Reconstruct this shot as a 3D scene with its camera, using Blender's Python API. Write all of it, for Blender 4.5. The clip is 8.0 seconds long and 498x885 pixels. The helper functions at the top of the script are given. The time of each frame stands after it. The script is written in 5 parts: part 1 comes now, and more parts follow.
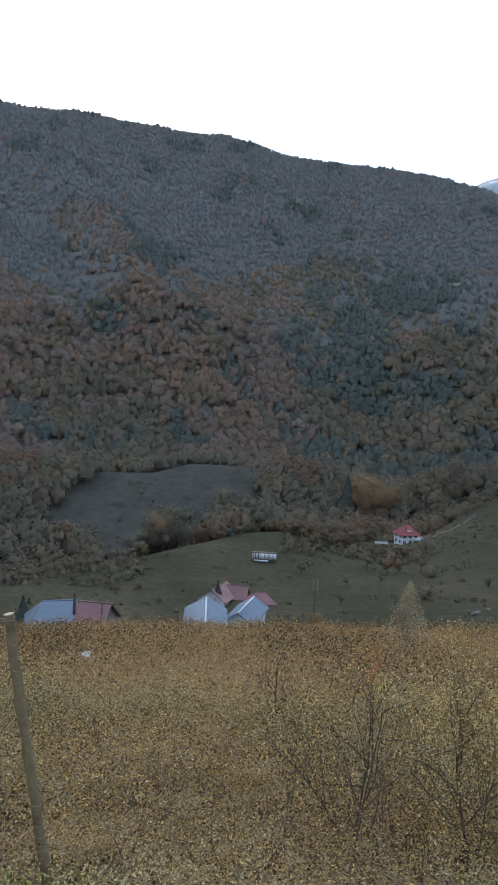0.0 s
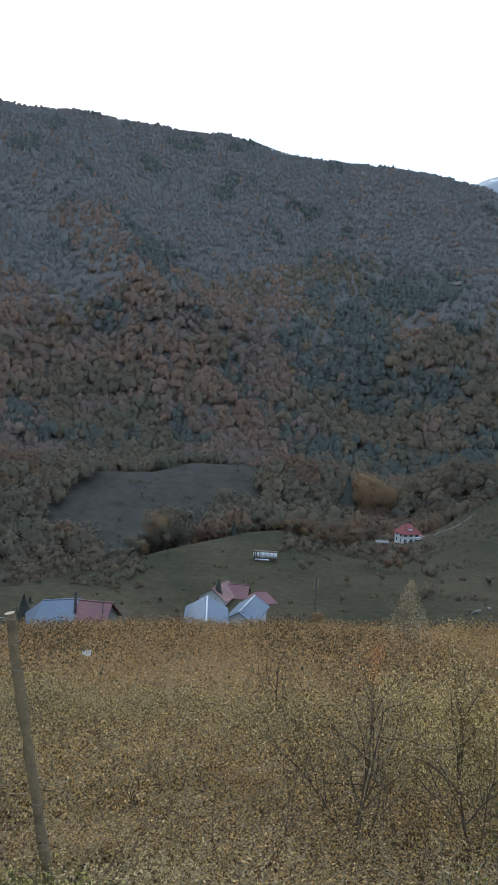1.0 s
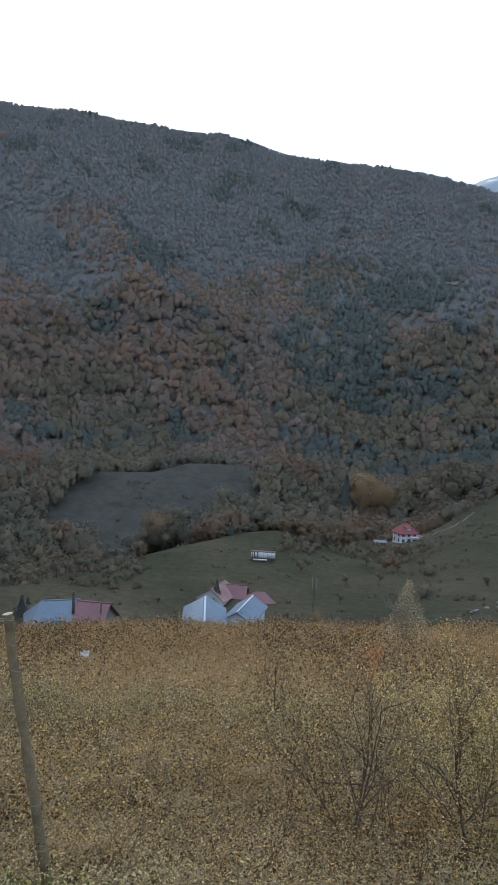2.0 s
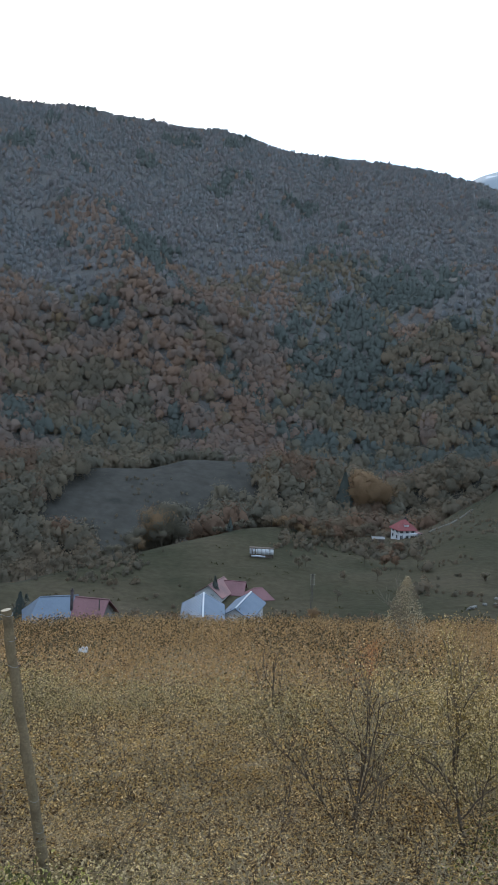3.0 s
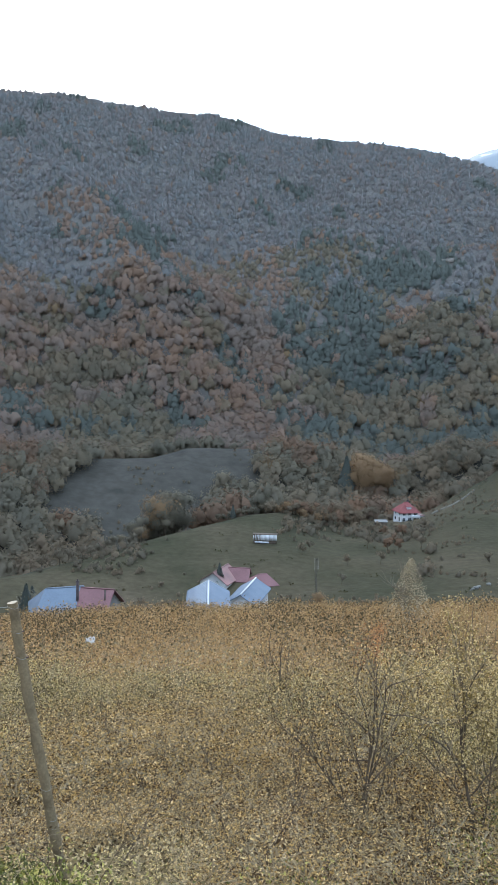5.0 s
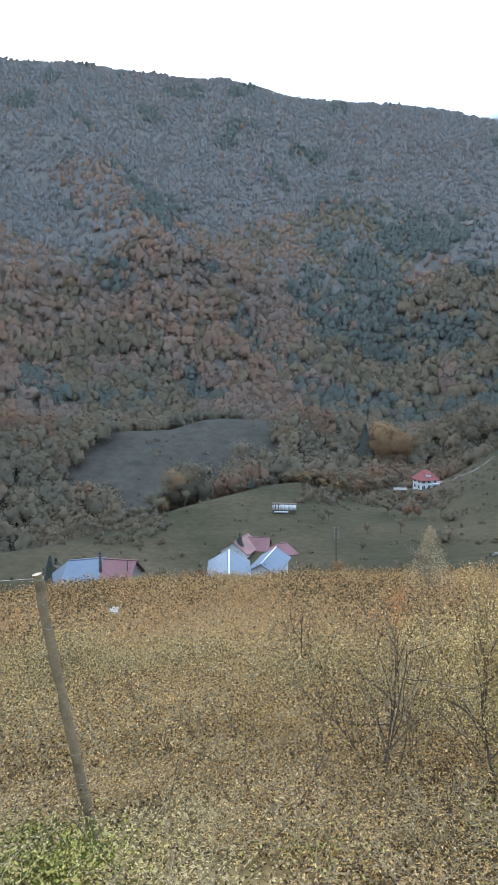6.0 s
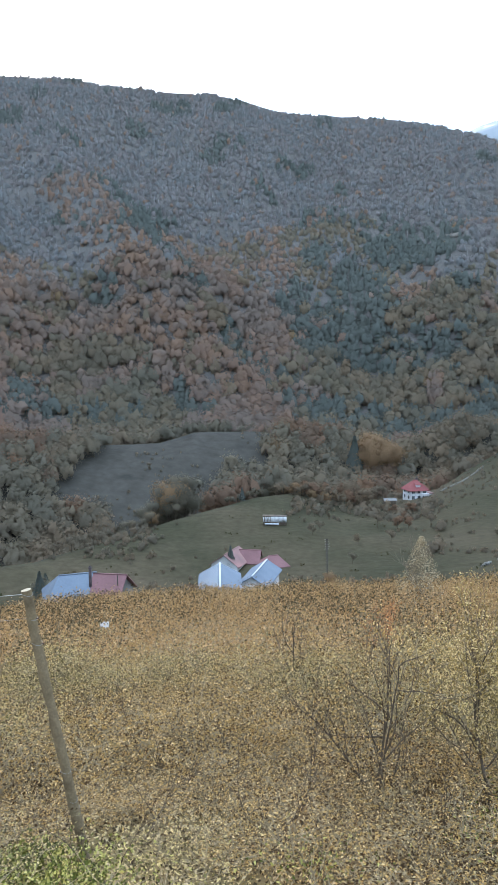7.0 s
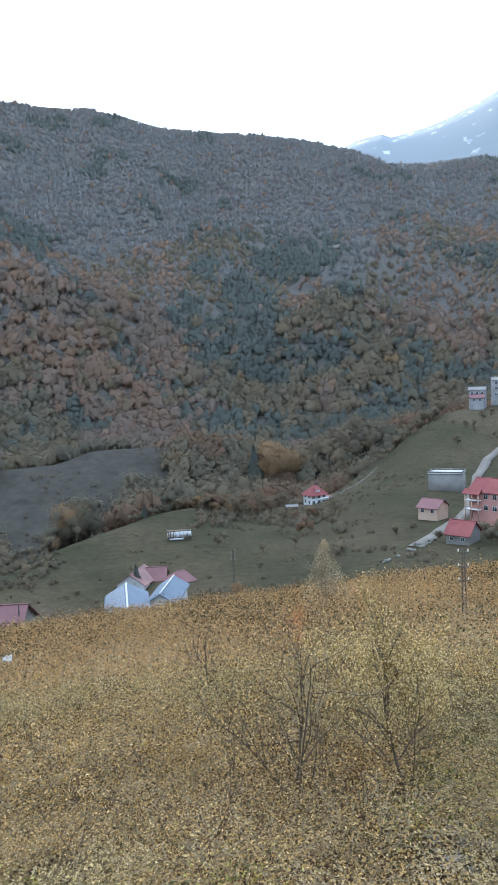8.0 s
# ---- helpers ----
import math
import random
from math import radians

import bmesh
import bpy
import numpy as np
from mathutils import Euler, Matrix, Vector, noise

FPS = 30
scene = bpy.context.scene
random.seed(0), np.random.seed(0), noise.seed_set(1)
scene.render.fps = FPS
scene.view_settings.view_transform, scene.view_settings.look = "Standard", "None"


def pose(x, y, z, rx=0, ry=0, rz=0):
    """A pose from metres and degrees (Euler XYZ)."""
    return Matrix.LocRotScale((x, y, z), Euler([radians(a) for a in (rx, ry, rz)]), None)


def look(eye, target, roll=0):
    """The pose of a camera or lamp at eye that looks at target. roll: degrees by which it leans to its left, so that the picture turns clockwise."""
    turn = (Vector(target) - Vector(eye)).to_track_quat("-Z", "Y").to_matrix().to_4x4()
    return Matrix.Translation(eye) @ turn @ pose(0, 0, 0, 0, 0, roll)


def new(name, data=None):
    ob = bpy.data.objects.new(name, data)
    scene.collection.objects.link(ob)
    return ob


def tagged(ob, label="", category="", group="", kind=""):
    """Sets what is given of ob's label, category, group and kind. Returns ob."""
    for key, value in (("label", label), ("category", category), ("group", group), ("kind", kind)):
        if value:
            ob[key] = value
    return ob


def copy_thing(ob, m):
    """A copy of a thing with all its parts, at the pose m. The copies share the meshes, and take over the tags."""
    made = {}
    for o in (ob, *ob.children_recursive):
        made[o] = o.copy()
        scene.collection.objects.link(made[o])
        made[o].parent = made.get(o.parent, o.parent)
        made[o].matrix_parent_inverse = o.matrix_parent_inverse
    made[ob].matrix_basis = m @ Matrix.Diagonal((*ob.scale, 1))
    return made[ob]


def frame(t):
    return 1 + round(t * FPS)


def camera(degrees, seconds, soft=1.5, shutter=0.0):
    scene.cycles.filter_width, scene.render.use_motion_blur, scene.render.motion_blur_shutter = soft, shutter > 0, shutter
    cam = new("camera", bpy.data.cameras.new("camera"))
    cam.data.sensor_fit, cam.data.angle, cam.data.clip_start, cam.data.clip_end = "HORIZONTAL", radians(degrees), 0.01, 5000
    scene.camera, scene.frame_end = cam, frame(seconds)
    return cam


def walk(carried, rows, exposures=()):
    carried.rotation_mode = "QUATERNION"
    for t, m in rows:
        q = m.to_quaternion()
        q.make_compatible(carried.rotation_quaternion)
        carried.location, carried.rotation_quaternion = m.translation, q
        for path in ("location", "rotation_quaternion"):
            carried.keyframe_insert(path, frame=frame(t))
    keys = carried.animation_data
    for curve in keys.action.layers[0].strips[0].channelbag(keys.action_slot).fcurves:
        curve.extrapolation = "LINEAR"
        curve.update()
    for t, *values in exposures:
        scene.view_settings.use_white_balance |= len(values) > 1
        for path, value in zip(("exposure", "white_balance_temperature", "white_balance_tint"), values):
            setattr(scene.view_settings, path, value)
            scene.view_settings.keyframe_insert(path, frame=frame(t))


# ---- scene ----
import itertools

# The viewer stands on a small terrace above a scrub-covered slope and looks across a valley. Eye at 1.6 m.
EYE = 1.6
cam = camera(39.8, 8.0, soft=0.8)
ROWS = [(0.0, -3.00, -3.00, 0.16), (0.5, -2.99, -3.05, 0.27), (1.0, -3.09, -2.94, 0.21), (1.5, -3.06, -2.86, 0.12),
        (3.0, -3.36, -2.90, -0.10), (3.5, -3.97, -2.57, 0.65), (4.0, -4.26, -2.14, 0.54), (5.5, -4.87, -0.99, -0.10),
        (6.0, -6.94, -0.16, 1.24), (6.5, -6.05, -0.32, 1.21), (7.0, -5.92, 0.33, 0.32), (7.5, -5.47, 0.35, -1.58),
        (7.9, -5.84, 1.41, -5.39), (8.0, -5.09, 2.97, -8.32)]
walk(cam, [(t, pose(0, 0, EYE, 90 + p, r, y)) for t, p, r, y in ROWS],
     exposures=[(0.0, 0.38), (1.5, 0.38), (3.0, 0.4), (4.0, 0.82), (5.5, 1.15), (6.5, 1.3), (7.5, 1.18), (8.0, 1.15)])

# ---- light ----
SUN_AZ, SUN_EL = -30.0, 23.4
world = bpy.data.worlds.new("world")
scene.world = world
world.use_nodes = True
wn = world.node_tree
sky = wn.nodes.new("ShaderNodeTexSky")
sky.sky_type = "NISHITA"
sky.sun_disc = False
sky.sun_elevation, sky.sun_rotation = radians(SUN_EL), radians(SUN_AZ)
sky.altitude, sky.air_density, sky.dust_density, sky.ozone_density = 600, 1.0, 3.0, 1.0
# thin bright high cloud over the whole sky, on top of the clear-sky light
veil = wn.nodes.new("ShaderNodeMix")
veil.data_type, veil.blend_type = "RGBA", "ADD"
veil.inputs["Factor"].default_value = 1.0
wn.links.new(sky.outputs["Color"], veil.inputs["A"])
veil.inputs["B"].default_value = (5.45, 7.2, 9.75, 1)
wn.nodes["Background"].inputs["Strength"].default_value = 0.15
wn.links.new(veil.outputs["Result"], wn.nodes["Background"].inputs["Color"])
lamp = bpy.data.lights.new("sun", "SUN")
lamp.energy, lamp.angle, lamp.color = 2.6, radians(1.5), (1.0, 0.92, 0.80)
sun = new("sun", lamp)
_a, _e = radians(SUN_AZ), radians(SUN_EL)
sun.matrix_world = look((math.sin(_a) * math.cos(_e) * 50, math.cos(_a) * math.cos(_e) * 50, math.sin(_e) * 50), (0, 0, 0))


# ---- materials ----
def material(name, colors, scale=1.0, rough=0.8, bump=0.3, bump_scale=None, metal=0.0, thin=0.0, island=0.0, tint=0.0, fine=None, spec=0.3, per_object=0.0, bump_dist=0.02):
    """Colours mixed by two scales of noise in world metres; thin: share of light let through; island: variation from piece to piece."""
    m = bpy.data.materials.new(name)
    m.use_nodes = True
    nt = m.node_tree
    n, l = nt.nodes, nt.links
    b = n["Principled BSDF"]
    geo = n.new("ShaderNodeNewGeometry")
    big = n.new("ShaderNodeTexNoise")
    big.inputs["Scale"].default_value = 1.0 / scale
    big.inputs["Detail"].default_value = 4
    l.new(geo.outputs["Position"], big.inputs["Vector"])
    ramp = n.new("ShaderNodeValToRGB")
    ramp.color_ramp.elements[0].position, ramp.color_ramp.elements[1].position = 0.3, 0.7
    for i, c in enumerate(colors):
        e = ramp.color_ramp.elements[0] if i == 0 else ramp.color_ramp.elements[-1] if i == len(colors) - 1 else ramp.color_ramp.elements.new(0.3 + 0.4 * i / (len(colors) - 1))
        e.color = (*c, 1)
    fac = big.outputs["Fac"]
    if island or per_object or tint:
        add = n.new("ShaderNodeMath")
        add.operation = "MULTIPLY_ADD"
        if island:
            l.new(geo.outputs["Random Per Island"], add.inputs[0])
        elif tint:
            attr = n.new("ShaderNodeAttribute")
            attr.attribute_name = "tint"
            l.new(attr.outputs["Fac"], add.inputs[0])
        else:
            info = n.new("ShaderNodeObjectInfo")
            l.new(info.outputs["Random"], add.inputs[0])
        k = island or tint or per_object
        add.inputs[1].default_value = k
        sub = n.new("ShaderNodeMath")
        sub.operation = "SUBTRACT"
        l.new(fac, sub.inputs[0])
        sub.inputs[1].default_value = k / 2
        l.new(sub.outputs[0], add.inputs[2])
        fac = add.outputs[0]
    l.new(fac, ramp.inputs["Fac"])
    small = n.new("ShaderNodeTexNoise")
    small.inputs["Scale"].default_value = 1.0 / (bump_scale or scale * 0.08)
    small.inputs["Detail"].default_value = 5
    l.new(geo.outputs["Position"], small.inputs["Vector"])
    mix = n.new("ShaderNodeMix")
    mix.data_type, mix.blend_type = "RGBA", "OVERLAY"
    mix.inputs["Factor"].default_value = 0.35 if fine is None else fine
    l.new(ramp.outputs["Color"], mix.inputs["A"])
    l.new(small.outputs["Fac"], mix.inputs["B"])
    color = mix.outputs["Result"]
    l.new(color, b.inputs["Base Color"])
    b.inputs["Roughness"].default_value = rough
    b.inputs["Metallic"].default_value = metal
    b.inputs["Specular IOR Level"].default_value = spec
    if bump:
        bp = n.new("ShaderNodeBump")
        bp.inputs["Strength"].default_value = bump
        bp.inputs["Distance"].default_value = bump_dist
        l.new(small.outputs["Fac"], bp.inputs["Height"])
        l.new(bp.outputs["Normal"], b.inputs["Normal"])
    if thin:
        tr = n.new("ShaderNodeBsdfTranslucent")
        l.new(color, tr.inputs["Color"])
        ms = n.new("ShaderNodeMixShader")
        ms.inputs[0].default_value = thin
        l.new(b.outputs[0], ms.inputs[1])
        l.new(tr.outputs[0], ms.inputs[2])
        l.new(ms.outputs[0], n["Material Output"].inputs["Surface"])
    return m


M_SOIL = material("dry_soil_and_litter", [(0.075, 0.05, 0.026), (0.13, 0.09, 0.045), (0.10, 0.08, 0.036)], 1.5, 0.95, 0.8, 0.06, spec=0.06)
M_GRASS = material("meadow_grass", [(0.028, 0.0270, 0.0138), (0.039, 0.0345, 0.0188), (0.051, 0.0415, 0.0238), (0.068, 0.052, 0.032)], 42, 0.95, 0.45, 2.0, bump_dist=0.5, fine=0.5, spec=0.06)
M_FALLOW = material("fallow_hill", [(0.033, 0.0305, 0.0245), (0.041, 0.037, 0.029), (0.046, 0.0415, 0.033), (0.037, 0.034, 0.027)], 14, 0.95, 0.35, 5.0, bump_dist=0.8, fine=0.45, spec=0.06)
M_FLOOR = material("forest_floor", [(0.088, 0.082, 0.072), (0.100, 0.089, 0.077), (0.084, 0.079, 0.070)], 12, 0.95, 0.8, 3.0, bump_dist=1.0, spec=0.06)
M_ROAD = material("pale_gravel_road", [(0.112, 0.098, 0.078), (0.15, 0.132, 0.108)], 6, 0.9, 0.4, 0.2)
M_DIRT = material("dirt_track", [(0.075, 0.068, 0.052), (0.115, 0.102, 0.08)], 10, 0.95, 0.4, 0.5)
M_CONCRETE = material("grey_concrete", [(0.135, 0.126, 0.112), (0.19, 0.178, 0.16)], 3, 0.9, 0.3, 0.15)
M_WHITE = material("white_plaster", [(0.40, 0.39, 0.375), (0.50, 0.49, 0.47)], 3, 0.85, 0.2, 0.15, fine=0.12)
M_DULL_WALL = material("greyed_plaster", [(0.20, 0.195, 0.192), (0.28, 0.272, 0.266)], 3, 0.9, 0.2, 0.15, fine=0.2, spec=0.1)
M_OCHRE = material("ochre_plaster", [(0.40, 0.27, 0.20), (0.48, 0.33, 0.245)], 3, 0.85, 0.2, 0.15, fine=0.2)
M_PINK = material("salmon_plaster", [(0.36, 0.17, 0.14), (0.42, 0.21, 0.175)], 3, 0.85, 0.2, 0.15, fine=0.2)
M_BLUE_TIN = material("pale_blue_sheet_metal", [(0.098, 0.120, 0.146), (0.130, 0.155, 0.182)], 4, 0.7, 0.15, 0.3, fine=0.15, spec=0.2)
M_WHITE_TIN = material("weathered_white_tin", [(0.46, 0.47, 0.48), (0.56, 0.57, 0.58)], 3, 0.45, 0.15, 0.3, metal=0.2, fine=0.2, spec=0.5)
M_RED_TIN = material("faded_red_sheet_metal", [(0.135, 0.066, 0.064), (0.178, 0.088, 0.084)], 4, 0.7, 0.15, 0.3, fine=0.2, spec=0.15)
M_RED_TILE = material("red_roof_tile", [(0.155, 0.048, 0.046), (0.205, 0.067, 0.061)], 3, 0.8, 0.3, 0.2, fine=0.25, spec=0.1)
M_BROWN_TILE = material("brown_roof_tile", [(0.16, 0.09, 0.08), (0.24, 0.12, 0.10)], 3, 0.7, 0.3, 0.2)
M_STONE = material("rough_stone", [(0.085, 0.079, 0.067), (0.20, 0.185, 0.16)], 0.5, 0.95, 0.6, 0.06, spec=0.1)
M_FIELDSTONE = material("dull_fieldstone", [(0.12, 0.104, 0.08), (0.19, 0.165, 0.13)], 0.3, 0.95, 0.6, 0.05, spec=0.05)
M_GLASS = material("window_glass", [(0.03, 0.035, 0.04), (0.05, 0.055, 0.06)], 2, 0.12, 0, fine=0.0, spec=0.6)
M_SOOT = material("sooty_brick", [(0.045, 0.034, 0.032), (0.08, 0.058, 0.054)], 0.4, 0.9, 0.4, 0.08)
M_DARK_WOOD = material("dark_wood", [(0.07, 0.05, 0.035), (0.13, 0.095, 0.065)], 0.6, 0.85, 0.4, 0.05)
M_POST = material("weathered_post_wood", [(0.105, 0.078, 0.044), (0.168, 0.126, 0.072), (0.13, 0.10, 0.057)], 0.18, 0.9, 0.6, 0.02, spec=0.1)
M_CUT = material("sawn_wood_end", [(0.20, 0.165, 0.11), (0.31, 0.255, 0.175)], 0.04, 0.85, 0.4, 0.01)
M_WIRE = material("galvanised_wire", [(0.20, 0.20, 0.19), (0.28, 0.28, 0.27)], 0.2, 0.55, 0, metal=0.5, fine=0.1)
M_STEEL = material("rusty_grey_steel", [(0.06, 0.050, 0.040), (0.11, 0.094, 0.078)], 0.5, 0.8, 0.2, 0.05, metal=0.1)
M_PORCELAIN = material("pale_insulator", [(0.42, 0.40, 0.36), (0.55, 0.53, 0.48)], 0.2, 0.5, 0, fine=0.1)
M_BARK = material("grey_brown_bark", [(0.055, 0.041, 0.027), (0.118, 0.091, 0.063)], 0.1, 0.9, 0.5, 0.015, spec=0.1)
M_BARK_PALE = material("pale_grey_bark", [(0.10, 0.082, 0.058), (0.21, 0.178, 0.132)], 0.1, 0.9, 0.5, 0.015, spec=0.1)
M_TWIG = material("pale_dry_twig", [(0.14, 0.107, 0.06), (0.27, 0.215, 0.13)], 0.4, 0.9, 0.2, 0.02, spec=0.1)
M_TWIG_DARK = material("grey_brown_twig", [(0.09, 0.068, 0.045), (0.175, 0.136, 0.093)], 0.4, 0.9, 0.2, 0.02, spec=0.1)
M_LEAF_DRY = material("dry_bramble_leaf", [(0.05, 0.028, 0.010), (0.21, 0.125, 0.042), (0.45, 0.295, 0.108), (0.72, 0.535, 0.265), (0.35, 0.228, 0.08)], 2.2, 0.5, 0, thin=0.45, island=1.4, fine=0.1, spec=0.1)
M_LEAF_FAR = material("dry_scrub_leaf", [(0.050, 0.040, 0.018), (0.135, 0.085, 0.038), (0.27, 0.160, 0.070), (0.41, 0.27, 0.135), (0.25, 0.160, 0.072)], 6, 0.6, 0, thin=0.4, tint=1.1, fine=0.1, spec=0.1)
M_LEAF_YELLOW = material("yellowing_leaf", [(0.15, 0.105, 0.034), (0.33, 0.24, 0.088), (0.52, 0.395, 0.19)], 1.0, 0.55, 0, thin=0.35, island=0.8, fine=0.1, spec=0.1)
M_LEAF_OLIVE = material("fading_bramble_leaf", [(0.05, 0.042, 0.013), (0.16, 0.128, 0.044), (0.33, 0.262, 0.105), (0.48, 0.38, 0.175)], 2.2, 0.5, 0, thin=0.45, island=1.2, fine=0.1, spec=0.1)
# Litter darker than the bush leaves, so gaps between them read as shade.
M_LITTER = material("darkened_leaf_litter", [(0.04, 0.028, 0.014), (0.14, 0.095, 0.042), (0.27, 0.195, 0.095), (0.42, 0.325, 0.18)], 1.2, 0.8, 0, thin=0.25, island=1.2, fine=0.1, spec=0.1)
M_LEAF_PALE = material("pale_withered_leaf", [(0.14, 0.11, 0.065), (0.26, 0.21, 0.13), (0.42, 0.35, 0.23)], 1.0, 0.7, 0, thin=0.3, island=0.9, fine=0.1, spec=0.1)
M_LEAF_WEED = material("dark_green_weed_leaf", [(0.045, 0.053, 0.013), (0.085, 0.092, 0.024), (0.16, 0.16, 0.045)], 1.0, 0.6, 0, thin=0.3, island=0.9, fine=0.1, spec=0.1)
M_STALK = material("dead_straw_stalk", [(0.17, 0.13, 0.075), (0.30, 0.24, 0.15)], 0.5, 0.8, 0.2, 0.02, spec=0.1)
M_LEAF_RED = material("russet_leaf", [(0.24, 0.10, 0.04), (0.38, 0.18, 0.07)], 1.0, 0.6, 0, thin=0.35, island=0.7, fine=0.1, spec=0.1)
M_LEAF_GREEN = material("green_weed_leaf", [(0.075, 0.085, 0.018), (0.19, 0.185, 0.045), (0.38, 0.35, 0.11)], 1.0, 0.6, 0, thin=0.35, island=1.1, fine=0.1, spec=0.1)
# Far crown colours are lifted and muted, in place of the haze.
M_F_RUST = material("russet_crown", [(0.165, 0.124, 0.096), (0.200, 0.126, 0.086), (0.170, 0.129, 0.101), (0.212, 0.132, 0.086)], 90, 0.9, 0, 0.7, thin=0.4, tint=0.45, fine=0.1, spec=0.15)
M_F_BARE = material("bare_hazy_grey_crown", [(0.140, 0.139, 0.129), (0.150, 0.141, 0.129), (0.164, 0.139, 0.124), (0.142, 0.141, 0.132)], 120, 0.9, 0, 0.7, thin=0.4, tint=0.3, fine=0.1, spec=0.15)
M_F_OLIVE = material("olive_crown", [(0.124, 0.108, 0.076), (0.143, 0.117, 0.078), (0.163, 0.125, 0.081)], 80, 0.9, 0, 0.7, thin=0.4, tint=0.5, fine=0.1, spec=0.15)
M_F_GOLD = material("golden_crown", [(0.152, 0.105, 0.058), (0.172, 0.112, 0.060), (0.19, 0.122, 0.064)], 30, 0.9, 0, 0.7, thin=0.4, tint=0.5, fine=0.1, spec=0.15)
M_F_FIR = material("fir_crown", [(0.082, 0.090, 0.075), (0.096, 0.101, 0.083)], 80, 0.9, 0, 0.7, thin=0.4, tint=0.3, fine=0.1, spec=0.15)
M_V_BARE = material("bare_brown_crown", [(0.125, 0.103, 0.070), (0.145, 0.112, 0.074), (0.165, 0.121, 0.077)], 20, 0.9, 0, 0.7, thin=0.4, tint=0.6, fine=0.15, spec=0.15)
M_V_RUST = material("brown_russet_crown", [(0.130, 0.088, 0.058), (0.154, 0.096, 0.061), (0.178, 0.106, 0.063)], 20, 0.9, 0, 0.7, thin=0.4, tint=0.6, fine=0.15, spec=0.15)
# Gold dulled to stand in for the haze before these trees.
M_V_GOLD = material("golden_leaf_crown", [(0.185, 0.122, 0.068), (0.21, 0.132, 0.070), (0.235, 0.147, 0.078)], 8, 0.9, 0, 0.7, thin=0.45, tint=0.5, fine=0.15, spec=0.15)
M_TUFT = material("rough_meadow_growth", [(0.036, 0.034, 0.0145), (0.046, 0.040, 0.018), (0.060, 0.046, 0.024)], 20, 0.95, 0, thin=0.45, tint=0.6, fine=0.1, spec=0.06)
M_TRUNK_PALE = material("pale_beech_trunk", [(0.24, 0.22, 0.20), (0.36, 0.34, 0.31)], 6, 0.9, 0.2, 0.3)


# ---- mesh helpers ----
def np_mesh(name, verts, faces, mats=(), index=None, smooth=False):
    """A mesh from arrays: verts (n, 3), faces (m, 3 or 4)."""
    me = bpy.data.meshes.new(name)
    verts, faces = np.asarray(verts, np.float32), np.asarray(faces, np.int32)
    k = faces.shape[1]
    me.vertices.add(len(verts))
    me.vertices.foreach_set("co", verts.ravel())
    me.loops.add(faces.size)
    me.loops.foreach_set("vertex_index", faces.ravel())
    me.polygons.add(len(faces))
    me.polygons.foreach_set("loop_start", np.arange(len(faces), dtype=np.int32) * k)
    me.polygons.foreach_set("loop_total", np.full(len(faces), k, np.int32))
    for m in mats:
        me.materials.append(m)
    if index is not None:
        me.polygons.foreach_set("material_index", np.asarray(index, np.int32))
    if smooth:
        me.polygons.foreach_set("use_smooth", np.ones(len(faces), bool))
    me.update(calc_edges=True)
    return me


def part(name, me, parent, label=""):
    ob = new(name, me)
    ob.parent = parent
    return tagged(ob, label)


def joined(pieces):
    """Several (verts, faces) as one."""
    vs, fs, o = [], [], 0
    for v, f in pieces:
        vs.append(v)
        fs.append(np.asarray(f) + o)
        o += len(v)
    return np.concatenate(vs), np.concatenate(fs)


def tube(points, radii, sides=5):
    p = np.asarray(points, float)
    n = len(p)
    d = np.gradient(p, axis=0)
    d /= np.linalg.norm(d, axis=1)[:, None] + 1e-9
    ref = np.where(np.abs(d[:, 2:3]) > 0.9, np.array([[1.0, 0, 0]]), np.array([[0, 0, 1.0]]))
    u = np.cross(d, ref)
    u /= np.linalg.norm(u, axis=1)[:, None] + 1e-9
    w = np.cross(d, u)
    a = np.arange(sides) * 2 * math.pi / sides
    v = p[:, None] + np.asarray(radii, float)[:, None, None] * (np.cos(a)[None, :, None] * u[:, None] + np.sin(a)[None, :, None] * w[:, None])
    f = [(i * sides + j, i * sides + (j + 1) % sides, (i + 1) * sides + (j + 1) % sides, (i + 1) * sides + j) for i in range(n - 1) for j in range(sides)]
    return v.reshape(-1, 3), np.array(f, int)


def cards(centers, normals, length, width, rng, fold=0.25):
    """Leaf-shaped pieces, each two folded triangles about its rib, with the given normals."""
    c, n = np.asarray(centers, float), np.asarray(normals, float)
    n = n / (np.linalg.norm(n, axis=1)[:, None] + 1e-9)
    r = rng.normal(size=n.shape)
    u = np.cross(n, r)
    u /= np.linalg.norm(u, axis=1)[:, None] + 1e-9
    w = np.cross(n, u)
    L = (np.broadcast_to(length, len(c)) / 2)[:, None]
    W = (np.broadcast_to(width, len(c)) / 2)[:, None]
    v = np.stack([c - u * L, c + w * W + n * W * fold * 2 + u * L * 0.1, c + u * L, c - w * W + n * W * fold * 2 + u * L * 0.1], 1)
    i = np.arange(len(c))[:, None] * 4
    f = np.concatenate([i + [0, 2, 1], i + [0, 3, 2]], 1).reshape(-1, 3)
    return v.reshape(-1, 3), f


# ---- terrain ----
def by_az(pairs):
    xs, ys = zip(*pairs)
    return lambda az: np.interp(az, xs, ys)


